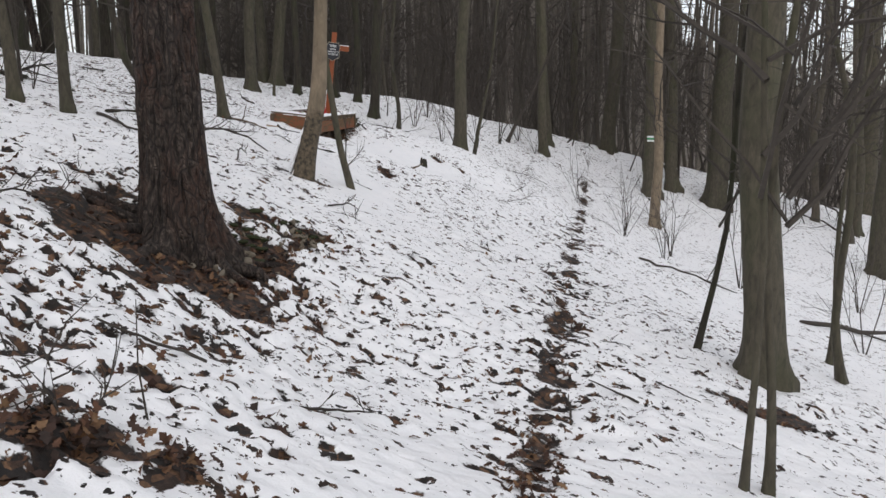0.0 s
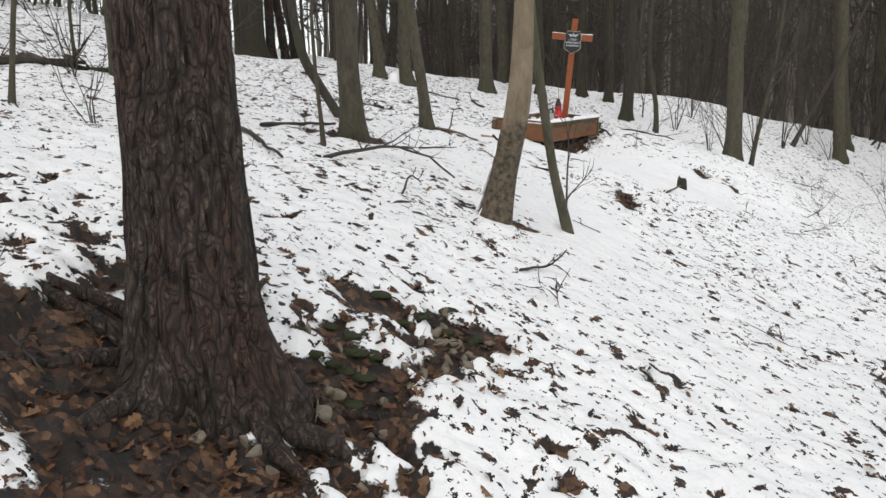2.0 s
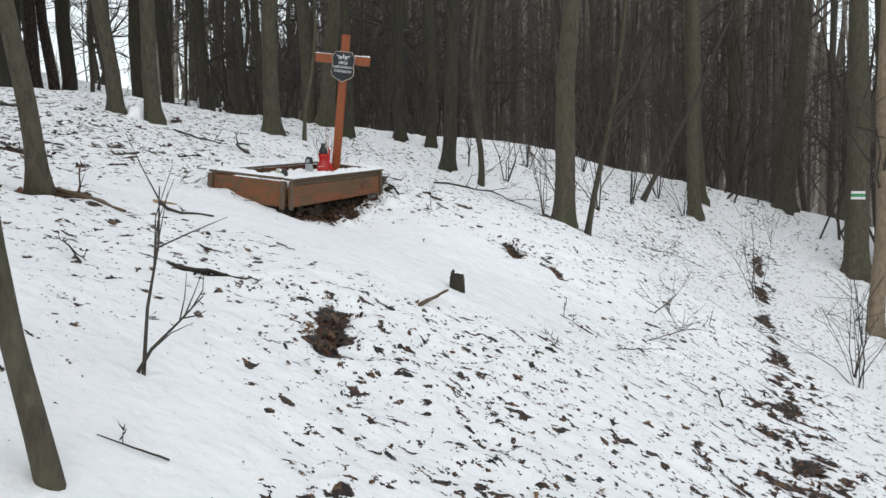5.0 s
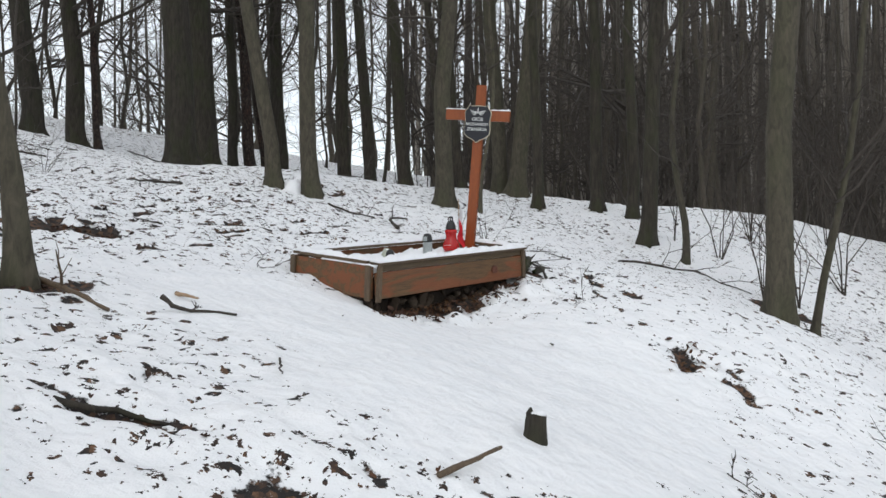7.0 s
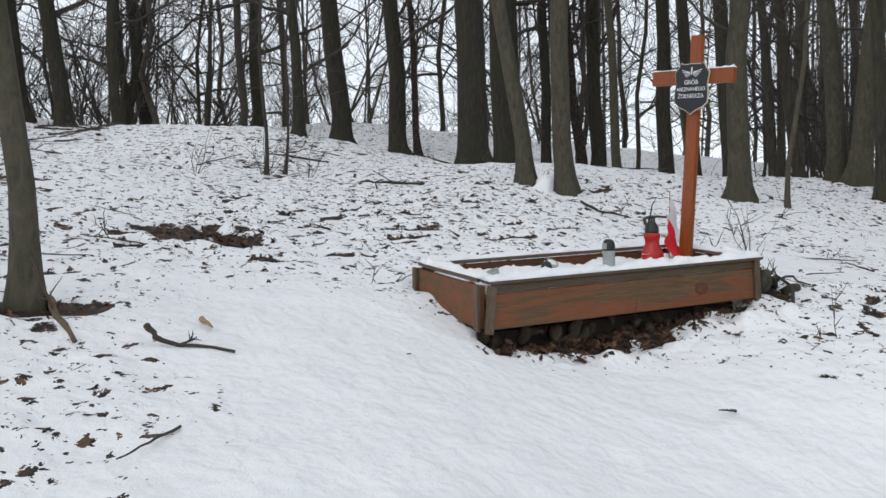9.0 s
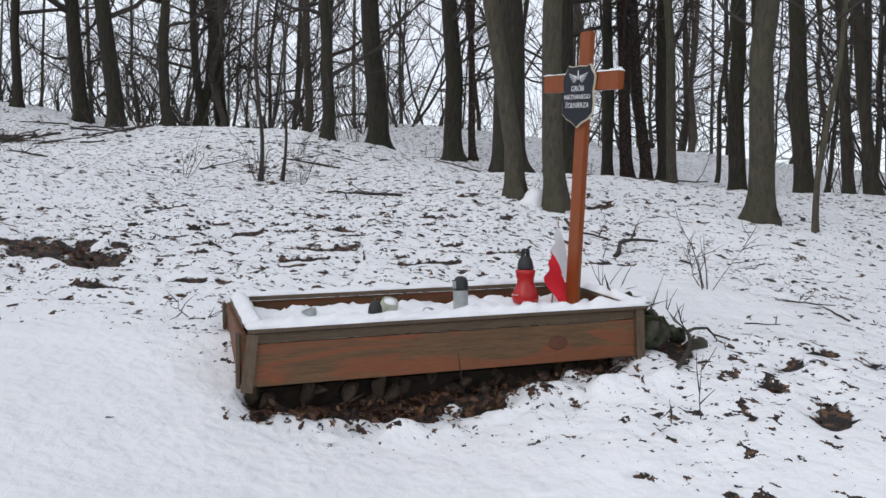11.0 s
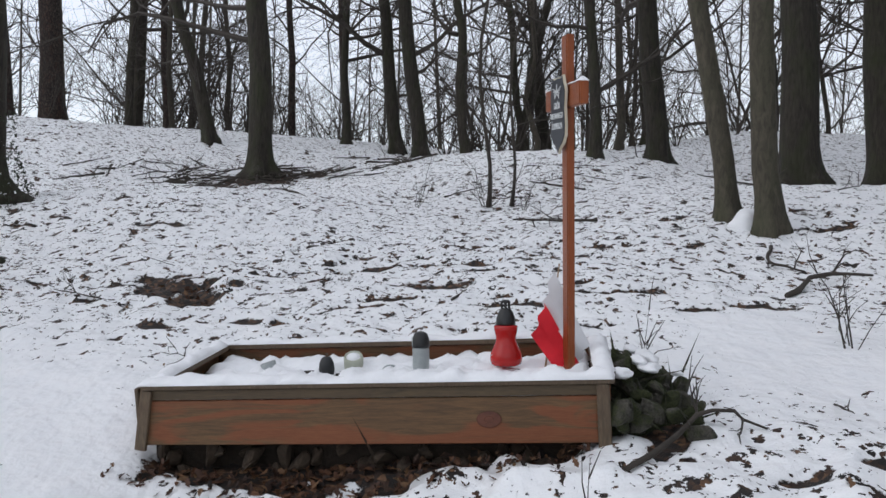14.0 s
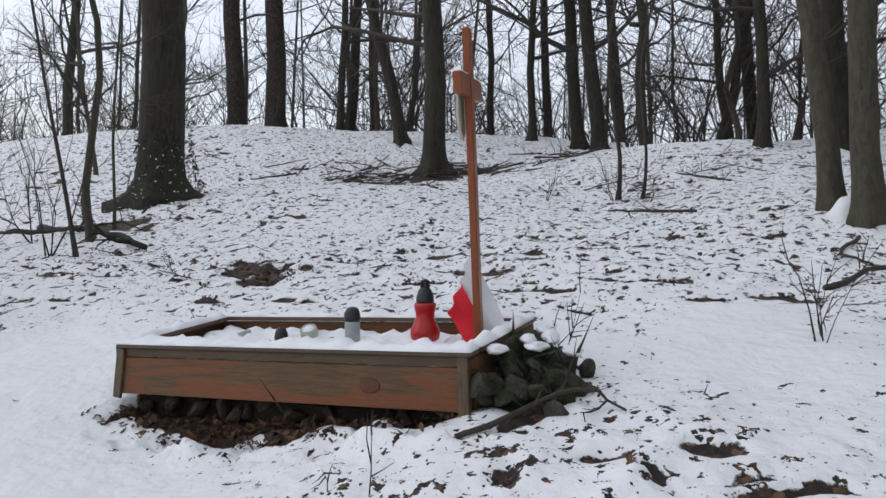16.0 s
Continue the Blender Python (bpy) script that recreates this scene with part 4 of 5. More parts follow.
# denser far woods, as one mass: trunks that nobody could count
pieces = []
for k in range(620):
    a, d = wr.uniform(-50, 30), 36 + 55 * wr.rand()
    if a < -16 and wr.rand() < 0.6:
        continue
    x, y = 0.5 - d * math.sin(radians(a)), 8 + d * math.cos(radians(a))
    z0, r = float(land(x, y)), wr.uniform(0.07, 0.2)
    lx, ly = wr.normal(0, 1.3, 2)
    pieces.append(tube([(x, y, z0 - 0.5), (x + lx * 0.1 + wr.normal(0, 0.15), y + ly * 0.1, z0 + 5), (x + lx, y + ly, z0 + 26)], [r, r * 0.8, r * 0.3], 5, cap=False))
    for q in range(7):
        h, b, l = wr.uniform(2, 20), wr.uniform(0, 6.28), wr.uniform(0.8, 2.6)
        p0 = np.array([x + lx * h / 26, y + ly * h / 26, z0 + h])
        p1 = p0 + np.array([math.cos(b) * l, math.sin(b) * l, l * wr.uniform(0.1, 0.8)])
        pieces.append(tube([p0, (p0 + p1) / 2 + wr.normal(0, 0.1, 3), p1], [0.03, 0.022, 0.008], 3, cap=False))
tagged(part("far_woods", join(pieces), FARTHEST), "dense brown winter woods in the distance", "woods", kind="stuff")


# the wooded hillside that closes the view along the path
def hill_backdrop():
    n, m_ = 900, 8
    rg = np.random.RandomState(4)
    v, f = [], []
    for i in range(n + 1):
        a = -75 + 125 * i / n
        fall = 1 / (1 + math.exp((a - 23) / 4.0)) * (0.22 + 0.78 / (1 + math.exp((-14 - a) / 2.5)))
        h = 34 * fall * (1 + 0.10 * math.sin(a * 0.9) + 0.3 * (rg.rand() ** 2 - 0.5)) + 2
        for j in range(m_ + 1):
            d = 96 + 26 * j / m_
            v.append((0.5 - d * math.sin(radians(a)), 8 + d * math.cos(radians(a)), -9 + (h + 9) * j / m_))
    for i in range(n):
        for j in range(m_):
            p = i * (m_ + 1) + j
            f.append([p, p + 1, p + m_ + 2, p + m_ + 1])
    m, nt, bs = mat("hazed_wooded_hillside", 1.0)
    streak = noise_tex(nt, coords(nt, 1, 1, 0.3), 2.2, 6, 0.75, 0.8)
    patch = noise_tex(nt, coords(nt, 1, 1, 1), 0.12, 3)
    # Colours paled to stand in for haze; palest streaks stand for gaps between trunks.
    col = ramp(nt, streak, (0.3, (0.12, 0.105, 0.09)), (0.55, (0.22, 0.195, 0.17)), (0.72, (0.6, 0.59, 0.58)))
    col = mixc(nt, 0.5, col, ramp(nt, patch, (0.3, (0.4, 0.36, 0.32)), (0.7, (1, 1, 1))), "MULTIPLY")
    nt.links.new(col, bs.inputs["Base Color"])
    tagged(part("backdrop", (v, f), m), "brown wooded hillside far behind the trees", "hillside", kind="structure")


hill_backdrop()
# ---- the grave ----
GU = Vector((0.28, 1.73, 0.098)).normalized()
GV = Vector((-0.66, 0.115, 0.07))
GV = (GV - GU * GV.dot(GU)).normalized()
GW = GU.cross(GV)
LEN, DEP, HGT = 1.76, 0.72, 0.22
GRAVE = Matrix((GU, GV, GW)).transposed().to_4x4()
GRAVE.translation = Vector((-1.68, 12.05, 1.65))


def lumpy_slab(sx, sy, thick, at, seed, step=0.018, edge=0.02):
    """A soft, uneven layer of snow."""
    nx_, ny_ = max(4, int(sx / step)), max(4, int(sy / step))
    u, w = np.meshgrid(np.linspace(0, sx, nx_), np.linspace(0, sy, ny_))
    d = np.minimum(np.minimum(u, sx - u), np.minimum(w, sy - w))
    rim = np.sqrt(np.clip(1 - (1 - np.clip(d / edge, 0, 1)) ** 2, 0, 1))
    t = thick * (0.75 + 1.1 * value_noise(u + seed, w, 14) + 0.9 * value_noise(u, w + seed, 35)) * (0.15 + 0.85 * rim)
    off = 0.012 * value_noise(u + seed * 3, w, 22) * (d < edge)
    v = np.stack([u + at[0] + off, w + at[1] + off, t + at[2]], -1).reshape(-1, 3)
    low = np.stack([u + at[0], w + at[1], np.full_like(u, at[2] - 0.002)], -1).reshape(-1, 3)
    n = nx_ * ny_
    f = [[j * nx_ + i, j * nx_ + i + 1, (j + 1) * nx_ + i + 1, (j + 1) * nx_ + i] for j in range(ny_ - 1) for i in range(nx_ - 1)]
    ring = [i for i in range(nx_)] + [j * nx_ + nx_ - 1 for j in range(1, ny_)] + [(ny_ - 1) * nx_ + i for i in range(nx_ - 2, -1, -1)] + [j * nx_ for j in range(ny_ - 2, 0, -1)]
    f += [[b, a, a + n, b + n] for a, b in zip(ring, ring[1:] + ring[:1])]
    return np.concatenate([v, low]), f


def grave_box():
    e = thing("grave_box", GRAVE, "weathered wooden grave frame with snow on its rim, set on stones", "grave")
    t = 0.025
    lean_f = Matrix.Rotation(radians(-6), 4, "X")
    part("front_board", board(LEN - 0.03, t, 0.164, 0.003, (LEN / 2 + 0.008, -0.009, 0.081), lean_f), BOXWOOD, e, "long pine board with orange stain streaks")
    part("front_board", board(LEN - 0.06, t, 0.038, 0.003, (LEN / 2 + 0.022, 0.002, 0.185), lean_f), BATTEN_LONG, e, "narrow grey-brown upper board")
    knot = part("knot", lathe([(0.030, -0.0135), (0.026, -0.0150), (0.012, -0.0155), (0.010, -0.0140)], 20), KNOT, e, "dark red-brown knot in the board")
    knot.matrix_basis = Matrix.Translation((1.33, -0.012, 0.085)) @ lean_f @ Matrix.Rotation(radians(90), 4, "X") @ Matrix.Diagonal((1.5, 1, -1, 1))
    part("back_board", board(LEN - 0.01, t, HGT - 0.02, 0.003, (LEN / 2, DEP, HGT / 2 - 0.01)), BOXWOOD, e)
    for x in (0.0, LEN):
        part("end_board", board(t, DEP - 0.03, HGT - 0.02, 0.003, (x + (0.013 if x == 0 else -0.013), DEP / 2, HGT / 2 - 0.01)), BOXWOOD, e)
    for x, sk in ((0.030, -8), (LEN - 0.028, 0)):
        turn = lean_f @ Matrix.Rotation(radians(-sk), 4, "Y")
        part("corner_batten", board(0.045, 0.016, HGT + 0.005, 0.003, (x, -0.028, HGT / 2 - 0.015), turn), BATTEN, e, "dark upright corner batten")
    part("corner_batten", board(0.016, 0.045, HGT, 0.003, (-0.010, 0.03, HGT / 2 - 0.012)), BATTEN, e)
    part("corner_batten", board(0.016, 0.045, HGT, 0.003, (-0.010, DEP - 0.03, HGT / 2 - 0.012)), BATTEN, e)
    # flat rim boards
    part("rim_board", board(LEN - 0.015, 0.085, 0.02, 0.003, (LEN / 2 + 0.02, 0.012, HGT)), BATTEN, e)
    part("rim_board", board(LEN - 0.02, 0.06, 0.02, 0.003, (LEN / 2 + 0.02, DEP - 0.012, HGT)), BATTEN, e)
    for x in (0.055, LEN - 0.018):
        part("rim_board", board(0.08, DEP - 0.13, 0.02, 0.003, (x, DEP / 2 + 0.008, HGT + 0.001)), BATTEN, e)
    smooth(part("snow_cap", lumpy_slab(LEN - 0.01, 0.09, 0.026, (0.022, -0.036, HGT + 0.009), 3.1), SNOW, e, "snow along the front rim"))
    smooth(part("snow_cap", lumpy_slab(LEN - 0.02, 0.055, 0.022, (0.03, DEP - 0.04, HGT + 0.012), 5.7), SNOW, e, "snow along the back rim"))
    for x, s in ((0.018, 8.3), (LEN - 0.055, 11.9)):
        smooth(part("snow_cap", lumpy_slab(0.075, DEP - 0.12, 0.024, (x, 0.062, HGT + 0.012), s), SNOW, e, "snow along the end rim"))
    part("soil", board(LEN - 0.08, DEP - 0.06, 0.13, 0.01, (LEN / 2, DEP / 2, 0.085)), SOIL, e)
    smooth(part("snow_bed", lumpy_slab(LEN - 0.09, DEP - 0.07, 0.045, (0.045, 0.035, 0.132), 17.3, 0.022, 0.03), SNOW, e, "uneven snow inside the frame"))
    # stones and earth under the frame
    part("footing", board(LEN + 0.02, DEP - 0.08, 0.3, 0.03, (LEN / 2, DEP / 2 + 0.03, -0.155)), SOIL, e, "dark earth under the frame")
    return e


def stone_mesh(seed, sx, sy, sz):
    """A broken, angular stone with softened corners."""
    rg = np.random.RandomState(seed)
    bm = bmesh.new()
    for k in range(13):
        p = rg.normal(0, 1, 3)
        p = p / np.linalg.norm(p) * rg.uniform(0.75, 1.1)
        bm.verts.new((p[0] * sx, p[1] * sy, p[2] * sz))
    hull = bmesh.ops.convex_hull(bm, input=bm.verts)
    loose = [g for g in hull["geom_interior"] if isinstance(g, bmesh.types.BMVert)]
    bmesh.ops.delete(bm, geom=loose, context="VERTS")
    bmesh.ops.bevel(bm, geom=bm.edges[:], offset=min(sx, sy, sz) * 0.16, segments=1, affect="EDGES")
    return bm


def snow_lump(seed, sx, sy, sz):
    rg = np.random.RandomState(seed)
    bm = bmesh.new()
    bmesh.ops.create_icosphere(bm, subdivisions=3, radius=1.0)
    o = Vector(rg.uniform(-50, 50, 3))
    for v in bm.verts:
        k = 1 + 0.35 * noise.noise(v.co * 1.2 + o) + 0.2 * noise.noise(v.co * 3.1 + o)
        v.co = Vector((v.co.x * sx, v.co.y * sy, v.co.z * sz)) * k
    return bm


def stone(m, seed, sx, sy, sz, label="dark mossy stone beside the grave", group="stones round the grave"):
    ob = part("stone", stone_mesh(seed, sx, sy, sz), STONE)
    ob.matrix_world = m
    return tagged(ob, label, "stone", group)


grave_box()
sr = np.random.RandomState(8)
# stones packed under the front board
for k in range(27):
    u = 0.03 + k * 0.066 + sr.uniform(-0.03, 0.03)
    p = GRAVE @ Vector((u, 0.035 + sr.uniform(-0.015, 0.04), -0.07 + sr.uniform(-0.05, 0.025)))
    stone(Matrix.Translation(p) @ Euler(sr.uniform(0, 6, 3)).to_matrix().to_4x4(), 60 + k, sr.uniform(0.04, 0.085), sr.uniform(0.03, 0.05), sr.uniform(0.03, 0.055), "earth-brown stone under the grave frame").data.materials[0] = EARTH_STONE
# the mossy heap beyond the head end
for k in range(46):
    u = LEN + 0.02 + 0.30 * sr.rand() ** 1.2
    v = sr.uniform(-0.02, 0.55)
    x, y = (GRAVE @ Vector((u, v, 0)))[:2]
    s = sr.uniform(0.032, 0.075)
    crest = max(0, 1 - (u - LEN) / 0.40) * (0.6 + 0.4 * math.sin(v / 0.55 * 3.1))
    z = max(top(x, y), float(land(x, y))) - 0.02 + 0.24 * crest * sr.uniform(0.5, 1.0)
    ob = stone(Matrix.Translation((x, y, z)) @ Euler(sr.uniform(0, 6, 3)).to_matrix().to_4x4(), 90 + k, s * 1.3, s, s * 0.85)
    ob.data.materials[0] = MOSSY_STONE


heap = part("soil_mound", snow_lump(77, 0.20, 0.27, 0.15), MOSS)
heap.matrix_world = Matrix.Translation(GRAVE @ Vector((LEN + 0.06, 0.30, -0.03)))
tagged(heap, "dark soil mound under mossy stones at the grave", "soil mound")
for k in range(7):
    u, v = LEN + 0.03 + 0.25 * sr.rand(), sr.uniform(0.0, 0.5)
    x, y = (GRAVE @ Vector((u, v, 0)))[:2]
    d = smooth(part("snow_lump", snow_lump(20 + k, sr.uniform(0.03, 0.07), sr.uniform(0.03, 0.05), 0.02), SNOW))
    d.location = (x, y, max(top(x, y), float(land(x, y))) + 0.24 * max(0, 1 - (u - LEN) / 0.46) * (0.6 + 0.4 * math.sin(v / 0.62 * 3.1)) + 0.02)
    tagged(d, "small lump of snow on the mossy stones", "snow", "snow on the stones")


def cross():
    base, tip = Vector((-1.825, 13.705, 1.79)), Vector((-1.668, 13.645, 3.24))
    up = (tip - base).normalized()
    arm = Vector((0.524, 0.045, -0.056))
    arm = (arm - up * arm.dot(up)).normalized()
    face = arm.cross(up)          # points away from the side that carries the plaque
    m = Matrix((arm, -face, up)).transposed().to_4x4()
    m = Matrix((arm, up.cross(arm), up)).transposed().to_4x4()
    m.translation = base
    H_ = (tip - base).length
    e = thing("wooden_cross", m, "tall orange-stained wooden cross with a black plaque, leaning slightly", "cross")
    part("post", board(0.078, 0.030, H_, 0.004, (0, 0, H_ / 2)), CROSSWOOD, e)
    az = H_ - 0.235
    part("crossbeam", board(0.53, 0.034, 0.085, 0.004, (-0.015, -0.006, az)), CROSSWOOD, e)
    for x0, x1 in ((-0.28, -0.12), (0.10, 0.25)):
        smooth(part("snow_cap", lumpy_slab(x1 - x0, 0.04, 0.012, (x0, -0.026, az + 0.042), x1 * 31, 0.01, 0.012), SNOW, e, "thin snow on the crossbeam"))
    # the shield-shaped plaque
    W, T = 0.112, 0.14
    half = [(0.0, T), (0.055, T - 0.004), (0.075, T + 0.004), (0.088, T - 0.022), (W - 0.004, T - 0.045), (W, T - 0.06), (W - 0.010, 0.02), (W - 0.002, -0.045), (W - 0.006, -0.085), (0.075, -0.112), (0.035, -0.128), (0.012, -0.142), (0.0, -0.152)]
    ring = half + [(-x, z) for x, z in half[-2:0:-1]]

    def shield(k, y0, y1):
        bm = bmesh.new()
        fr = [bm.verts.new((x * k, y0, z * k)) for x, z in ring]
        bk = [bm.verts.new((x * k, y1, z * k)) for x, z in ring]
        bm.faces.new(fr)
        bm.faces.new(bk[::-1])
        for i in range(len(ring)):
            j = (i + 1) % len(ring)
            bm.faces.new((fr[j], fr[i], bk[i], bk[j]))
        bmesh.ops.translate(bm, vec=(0, 0, az - 0.065), verts=bm.verts)
        return bm

    rim = part("plaque", shield(1.0, -0.040, -0.030), GOLD, e, "black shield plaque with pale edge and white letters")
    part("plate", shield(0.965, -0.043, -0.0405), PLAQUE, rim, "black enamel field")
    # emblem: plain spread bars
    for s in (-1, 1):
        for k in range(5):
            l = 0.056 - 0.008 * k
            turn = Matrix.Rotation(radians(-s * (14 - 12 * k)), 4, "Y")
            part("emblem_bar", board(l, 0.002, 0.004, 0.0008, (s * (0.010 + l / 2), -0.045, az + 0.030 - 0.007 * k), turn), LETTER, rim)
    part("emblem_bar", board(0.009, 0.002, 0.042, 0.001, (0, -0.045, az + 0.030)), LETTER, rim)
    for text, z, size in (("GRÓB", -0.045, 0.036), ("NIEZNANEGO", -0.082, 0.031), ("ŻOŁNIERZA", -0.122, 0.034)):
        cu = bpy.data.curves.new("lettering", "FONT")
        cu.body, cu.size, cu.align_x, cu.extrude = text, size, "CENTER", 0.0008
        tmp = new("lettering_source", cu)
        bpy.context.view_layer.update()
        me = bpy.data.meshes.new_from_object(tmp.evaluated_get(bpy.context.evaluated_depsgraph_get()))
        bpy.data.objects.remove(tmp)
        me.materials.clear()
        me.materials.append(LETTER)
        ob = new("lettering", me)
        ob.parent = rim
        ob.matrix_basis = Matrix.Translation((0, -0.045, az + z)) @ Matrix.Rotation(radians(90), 4, "X") @ Matrix.Diagonal((0.92, 1, 1, 1))
    return e


cross()


def in_bed(x, y, z):
    return Matrix.Translation((x, y, z)) @ Matrix.Rotation(0.03, 4, "X")


def red_lantern(m):
    e = thing("grave_lantern", m, "large red grave lantern with a black pierced lid, in snow", "grave lantern", "candles on the grave")
    smooth(part("body", lathe([(0.050, 0), (0.064, 0.008), (0.069, 0.03), (0.066, 0.055), (0.052, 0.085), (0.044, 0.105), (0.043, 0.125), (0.049, 0.15), (0.052, 0.168), (0.046, 0.174)]), RED, e))
    smooth(part("lid", lathe([(0.040, 0.172), (0.042, 0.182), (0.040, 0.205), (0.032, 0.228), (0.024, 0.24), (0.022, 0.245)]), BLACK, e, "black plastic dome lid"))
    for k in range(6):
        a = k * math.pi / 3
        part("lid_prong", board(0.007, 0.009, 0.032, 0.001, (0.018 * math.cos(a), 0.018 * math.sin(a), 0.258), Matrix.Rotation(a, 4, "Z")), BLACK, e)
    smooth(part("knob", lathe([(0.020, 0.270), (0.021, 0.275), (0.012, 0.282)], 16), BLACK, e))
    smooth(part("snow_dust", lumpy_slab(0.05, 0.03, 0.010, (-0.025, -0.068, 0.048), 2.2, 0.008, 0.012), SNOW, e))
    return e


def tall_candle(m):
    e = thing("grave_candle", m, "grey glass grave candle with a dark domed lid, in snow", "grave candle", "candles on the grave")
    smooth(part("glass", lathe([(0.031, 0), (0.034, 0.01), (0.034, 0.08), (0.032, 0.09)]), GREY, e))
    smooth(part("lid", lathe([(0.035, 0.088), (0.036, 0.10), (0.034, 0.125), (0.026, 0.145), (0.012, 0.152)]), BLACK, e, "dark plastic domed lid"))
    part("lid_window", board(0.03, 0.006, 0.035, 0.002, (0.0, -0.033, 0.112)), GREY, e)
    return e


def small_lantern(m):
    e = thing("grave_lantern", m, "small dark grave lantern half sunk in snow", "grave lantern", "candles on the grave")
    smooth(part("body", lathe([(0.030, -0.01), (0.033, 0.01), (0.030, 0.035), (0.022, 0.055), (0.014, 0.062)], 20), BLACK, e))
    part("knob", board(0.016, 0.010, 0.016, 0.002, (0, 0, 0.068)), BATTEN, e)
    return e


def votive(m):
    e = thing("votive_candle", m, "pale greenish candle jar lying in snow on the grave", "candle", "candles on the grave")
    smooth(part("jar", lathe([(0.034, 0), (0.040, 0.006), (0.042, 0.05), (0.038, 0.066), (0.034, 0.066), (0.032, 0.03)], 24), GREEN_GLASS, e))
    smooth(part("snow_fill", lathe([(0.031, 0.03), (0.030, 0.062), (0.012, 0.070)], 20), SNOW, e))
    return e


def cup(m):
    e = thing("candle_cup", m, "small grey candle cup tilted in snow", "candle", "candles on the grave")
    smooth(part("cup", lathe([(0.024, 0), (0.030, 0.004), (0.034, 0.042), (0.031, 0.042), (0.026, 0.012)], 20), GREY, e))
    return e


red_lantern(in_bed(-1.845, 13.45, 1.945) @ Matrix.Scale(0.94, 4))
tall_candle(in_bed(-1.864, 13.106, 1.922))
votive(in_bed(-2.05, 12.82, 1.893) @ Matrix.Rotation(0.5, 4, "Y"))
small_lantern(in_bed(-1.95, 12.715, 1.893))
cup(in_bed(-2.08, 12.46, 1.87) @ Matrix.Rotation(0.3, 4, "X"))
cup(in_bed(-1.95, 12.98, 1.872) @ Matrix.Rotation(0.6, 4, "Y"))


def flag():
    e = thing("paper_flag", Matrix.Translation((-1.87, 13.625, 1.90)), "small white and red flag on a thin stick, leaning", "flag")
    smooth(part("stick", tube([(0.02, -0.02, 0), (0.0, 0.01, 0.22), (-0.02, 0.04, 0.46)], [0.004, 0.004, 0.003], 8), CUT, e))
    n, m_ = 12, 8

    def field(pts, mat_, label):
        """A soft cloth panel between four corners, thickened by a fold."""
        a, b, c, d = (Vector(p) for p in pts)
        v, f = [], []
        for side in (0, 0.0025):
            for i in range(n + 1):
                for j in range(m_ + 1):
                    s, t = i / n, j / m_
                    p = a.lerp(b, t).lerp(d.lerp(c, t), s)
                    v.append((p.x + 0.014 * math.sin(7 * t + 3 * s) + side, p.y + 0.008 * math.sin(11 * s), p.z))
        k = (n + 1) * (m_ + 1)
        for i in range(n):
            for j in range(m_):
                p = i * (m_ + 1) + j
                f.append([p, p + m_ + 1, p + m_ + 2, p + 1])
                f.append([k + p, k + p + 1, k + p + m_ + 2, k + p + m_ + 1])
        smooth(part("cloth", (v, f), mat_, e, label))

    T, P1, L_, B_, P2, R_ = (0.0, 0.01, 0.44), (0.01, -0.025, 0.30), (0.03, -0.07, 0.17), (0.03, 0.04, 0.02), (0.025, 0.12, 0.06), (-0.02, 0.165, 0.14)
    field([T, R_, P2, P1], FLAG_WHITE, "white half of the flag")
    field([P1, P2, B_, L_], FLAG_RED, "red half of the flag")
    return e


flag()


# ---- leaves, twigs and brushwood on the snow ----
def leaf_piece(rg, p, size, tilt):
    """One curled, lobed dead leaf: verts and faces."""
    half = [(0.0, 0.02), (0.18, 0.16), (0.28, 0.10), (0.42, 0.26), (0.55, 0.15), (0.70, 0.24), (0.84, 0.12), (1.0, 0.0)]
    rim = half + [(x, -y) for x, y in half[-2::-1]]
    curl, roll_ = rg.uniform(-1.2, 1.6), rg.uniform(-0.8, 0.8)
    v = [((x - 0.5) * size, y * size, size * (curl * y * y * 2 + roll_ * (x - 0.5) ** 2)) for x, y in rim]
    v += [((x - 0.5) * size, 0.0, size * roll_ * (x - 0.5) ** 2) for x in (0.1, 0.4, 0.7)]
    rot = np.array(Euler((rg.normal(0, tilt), rg.normal(0, tilt), rg.uniform(0, 6.28))).to_matrix())
    v = np.array(v) @ rot.T + np.asarray(p)
    n = len(rim)
    c = n
    f = [[0, 1, c], [1, 2, c], [2, 3, c + 1, c], [3, 4, c + 1], [4, 5, c + 2, c + 1], [5, 6, c + 2], [6, 7, c + 2],
         [7, 8, c + 2], [8, 9, c + 2], [9, 10, c + 1, c + 2], [10, 11, c + 1], [11, 12, c, c + 1], [12, 13, c], [13, 14, c], [14, 0, c]]
    return v, [q for q in f if max(q) < len(v)]


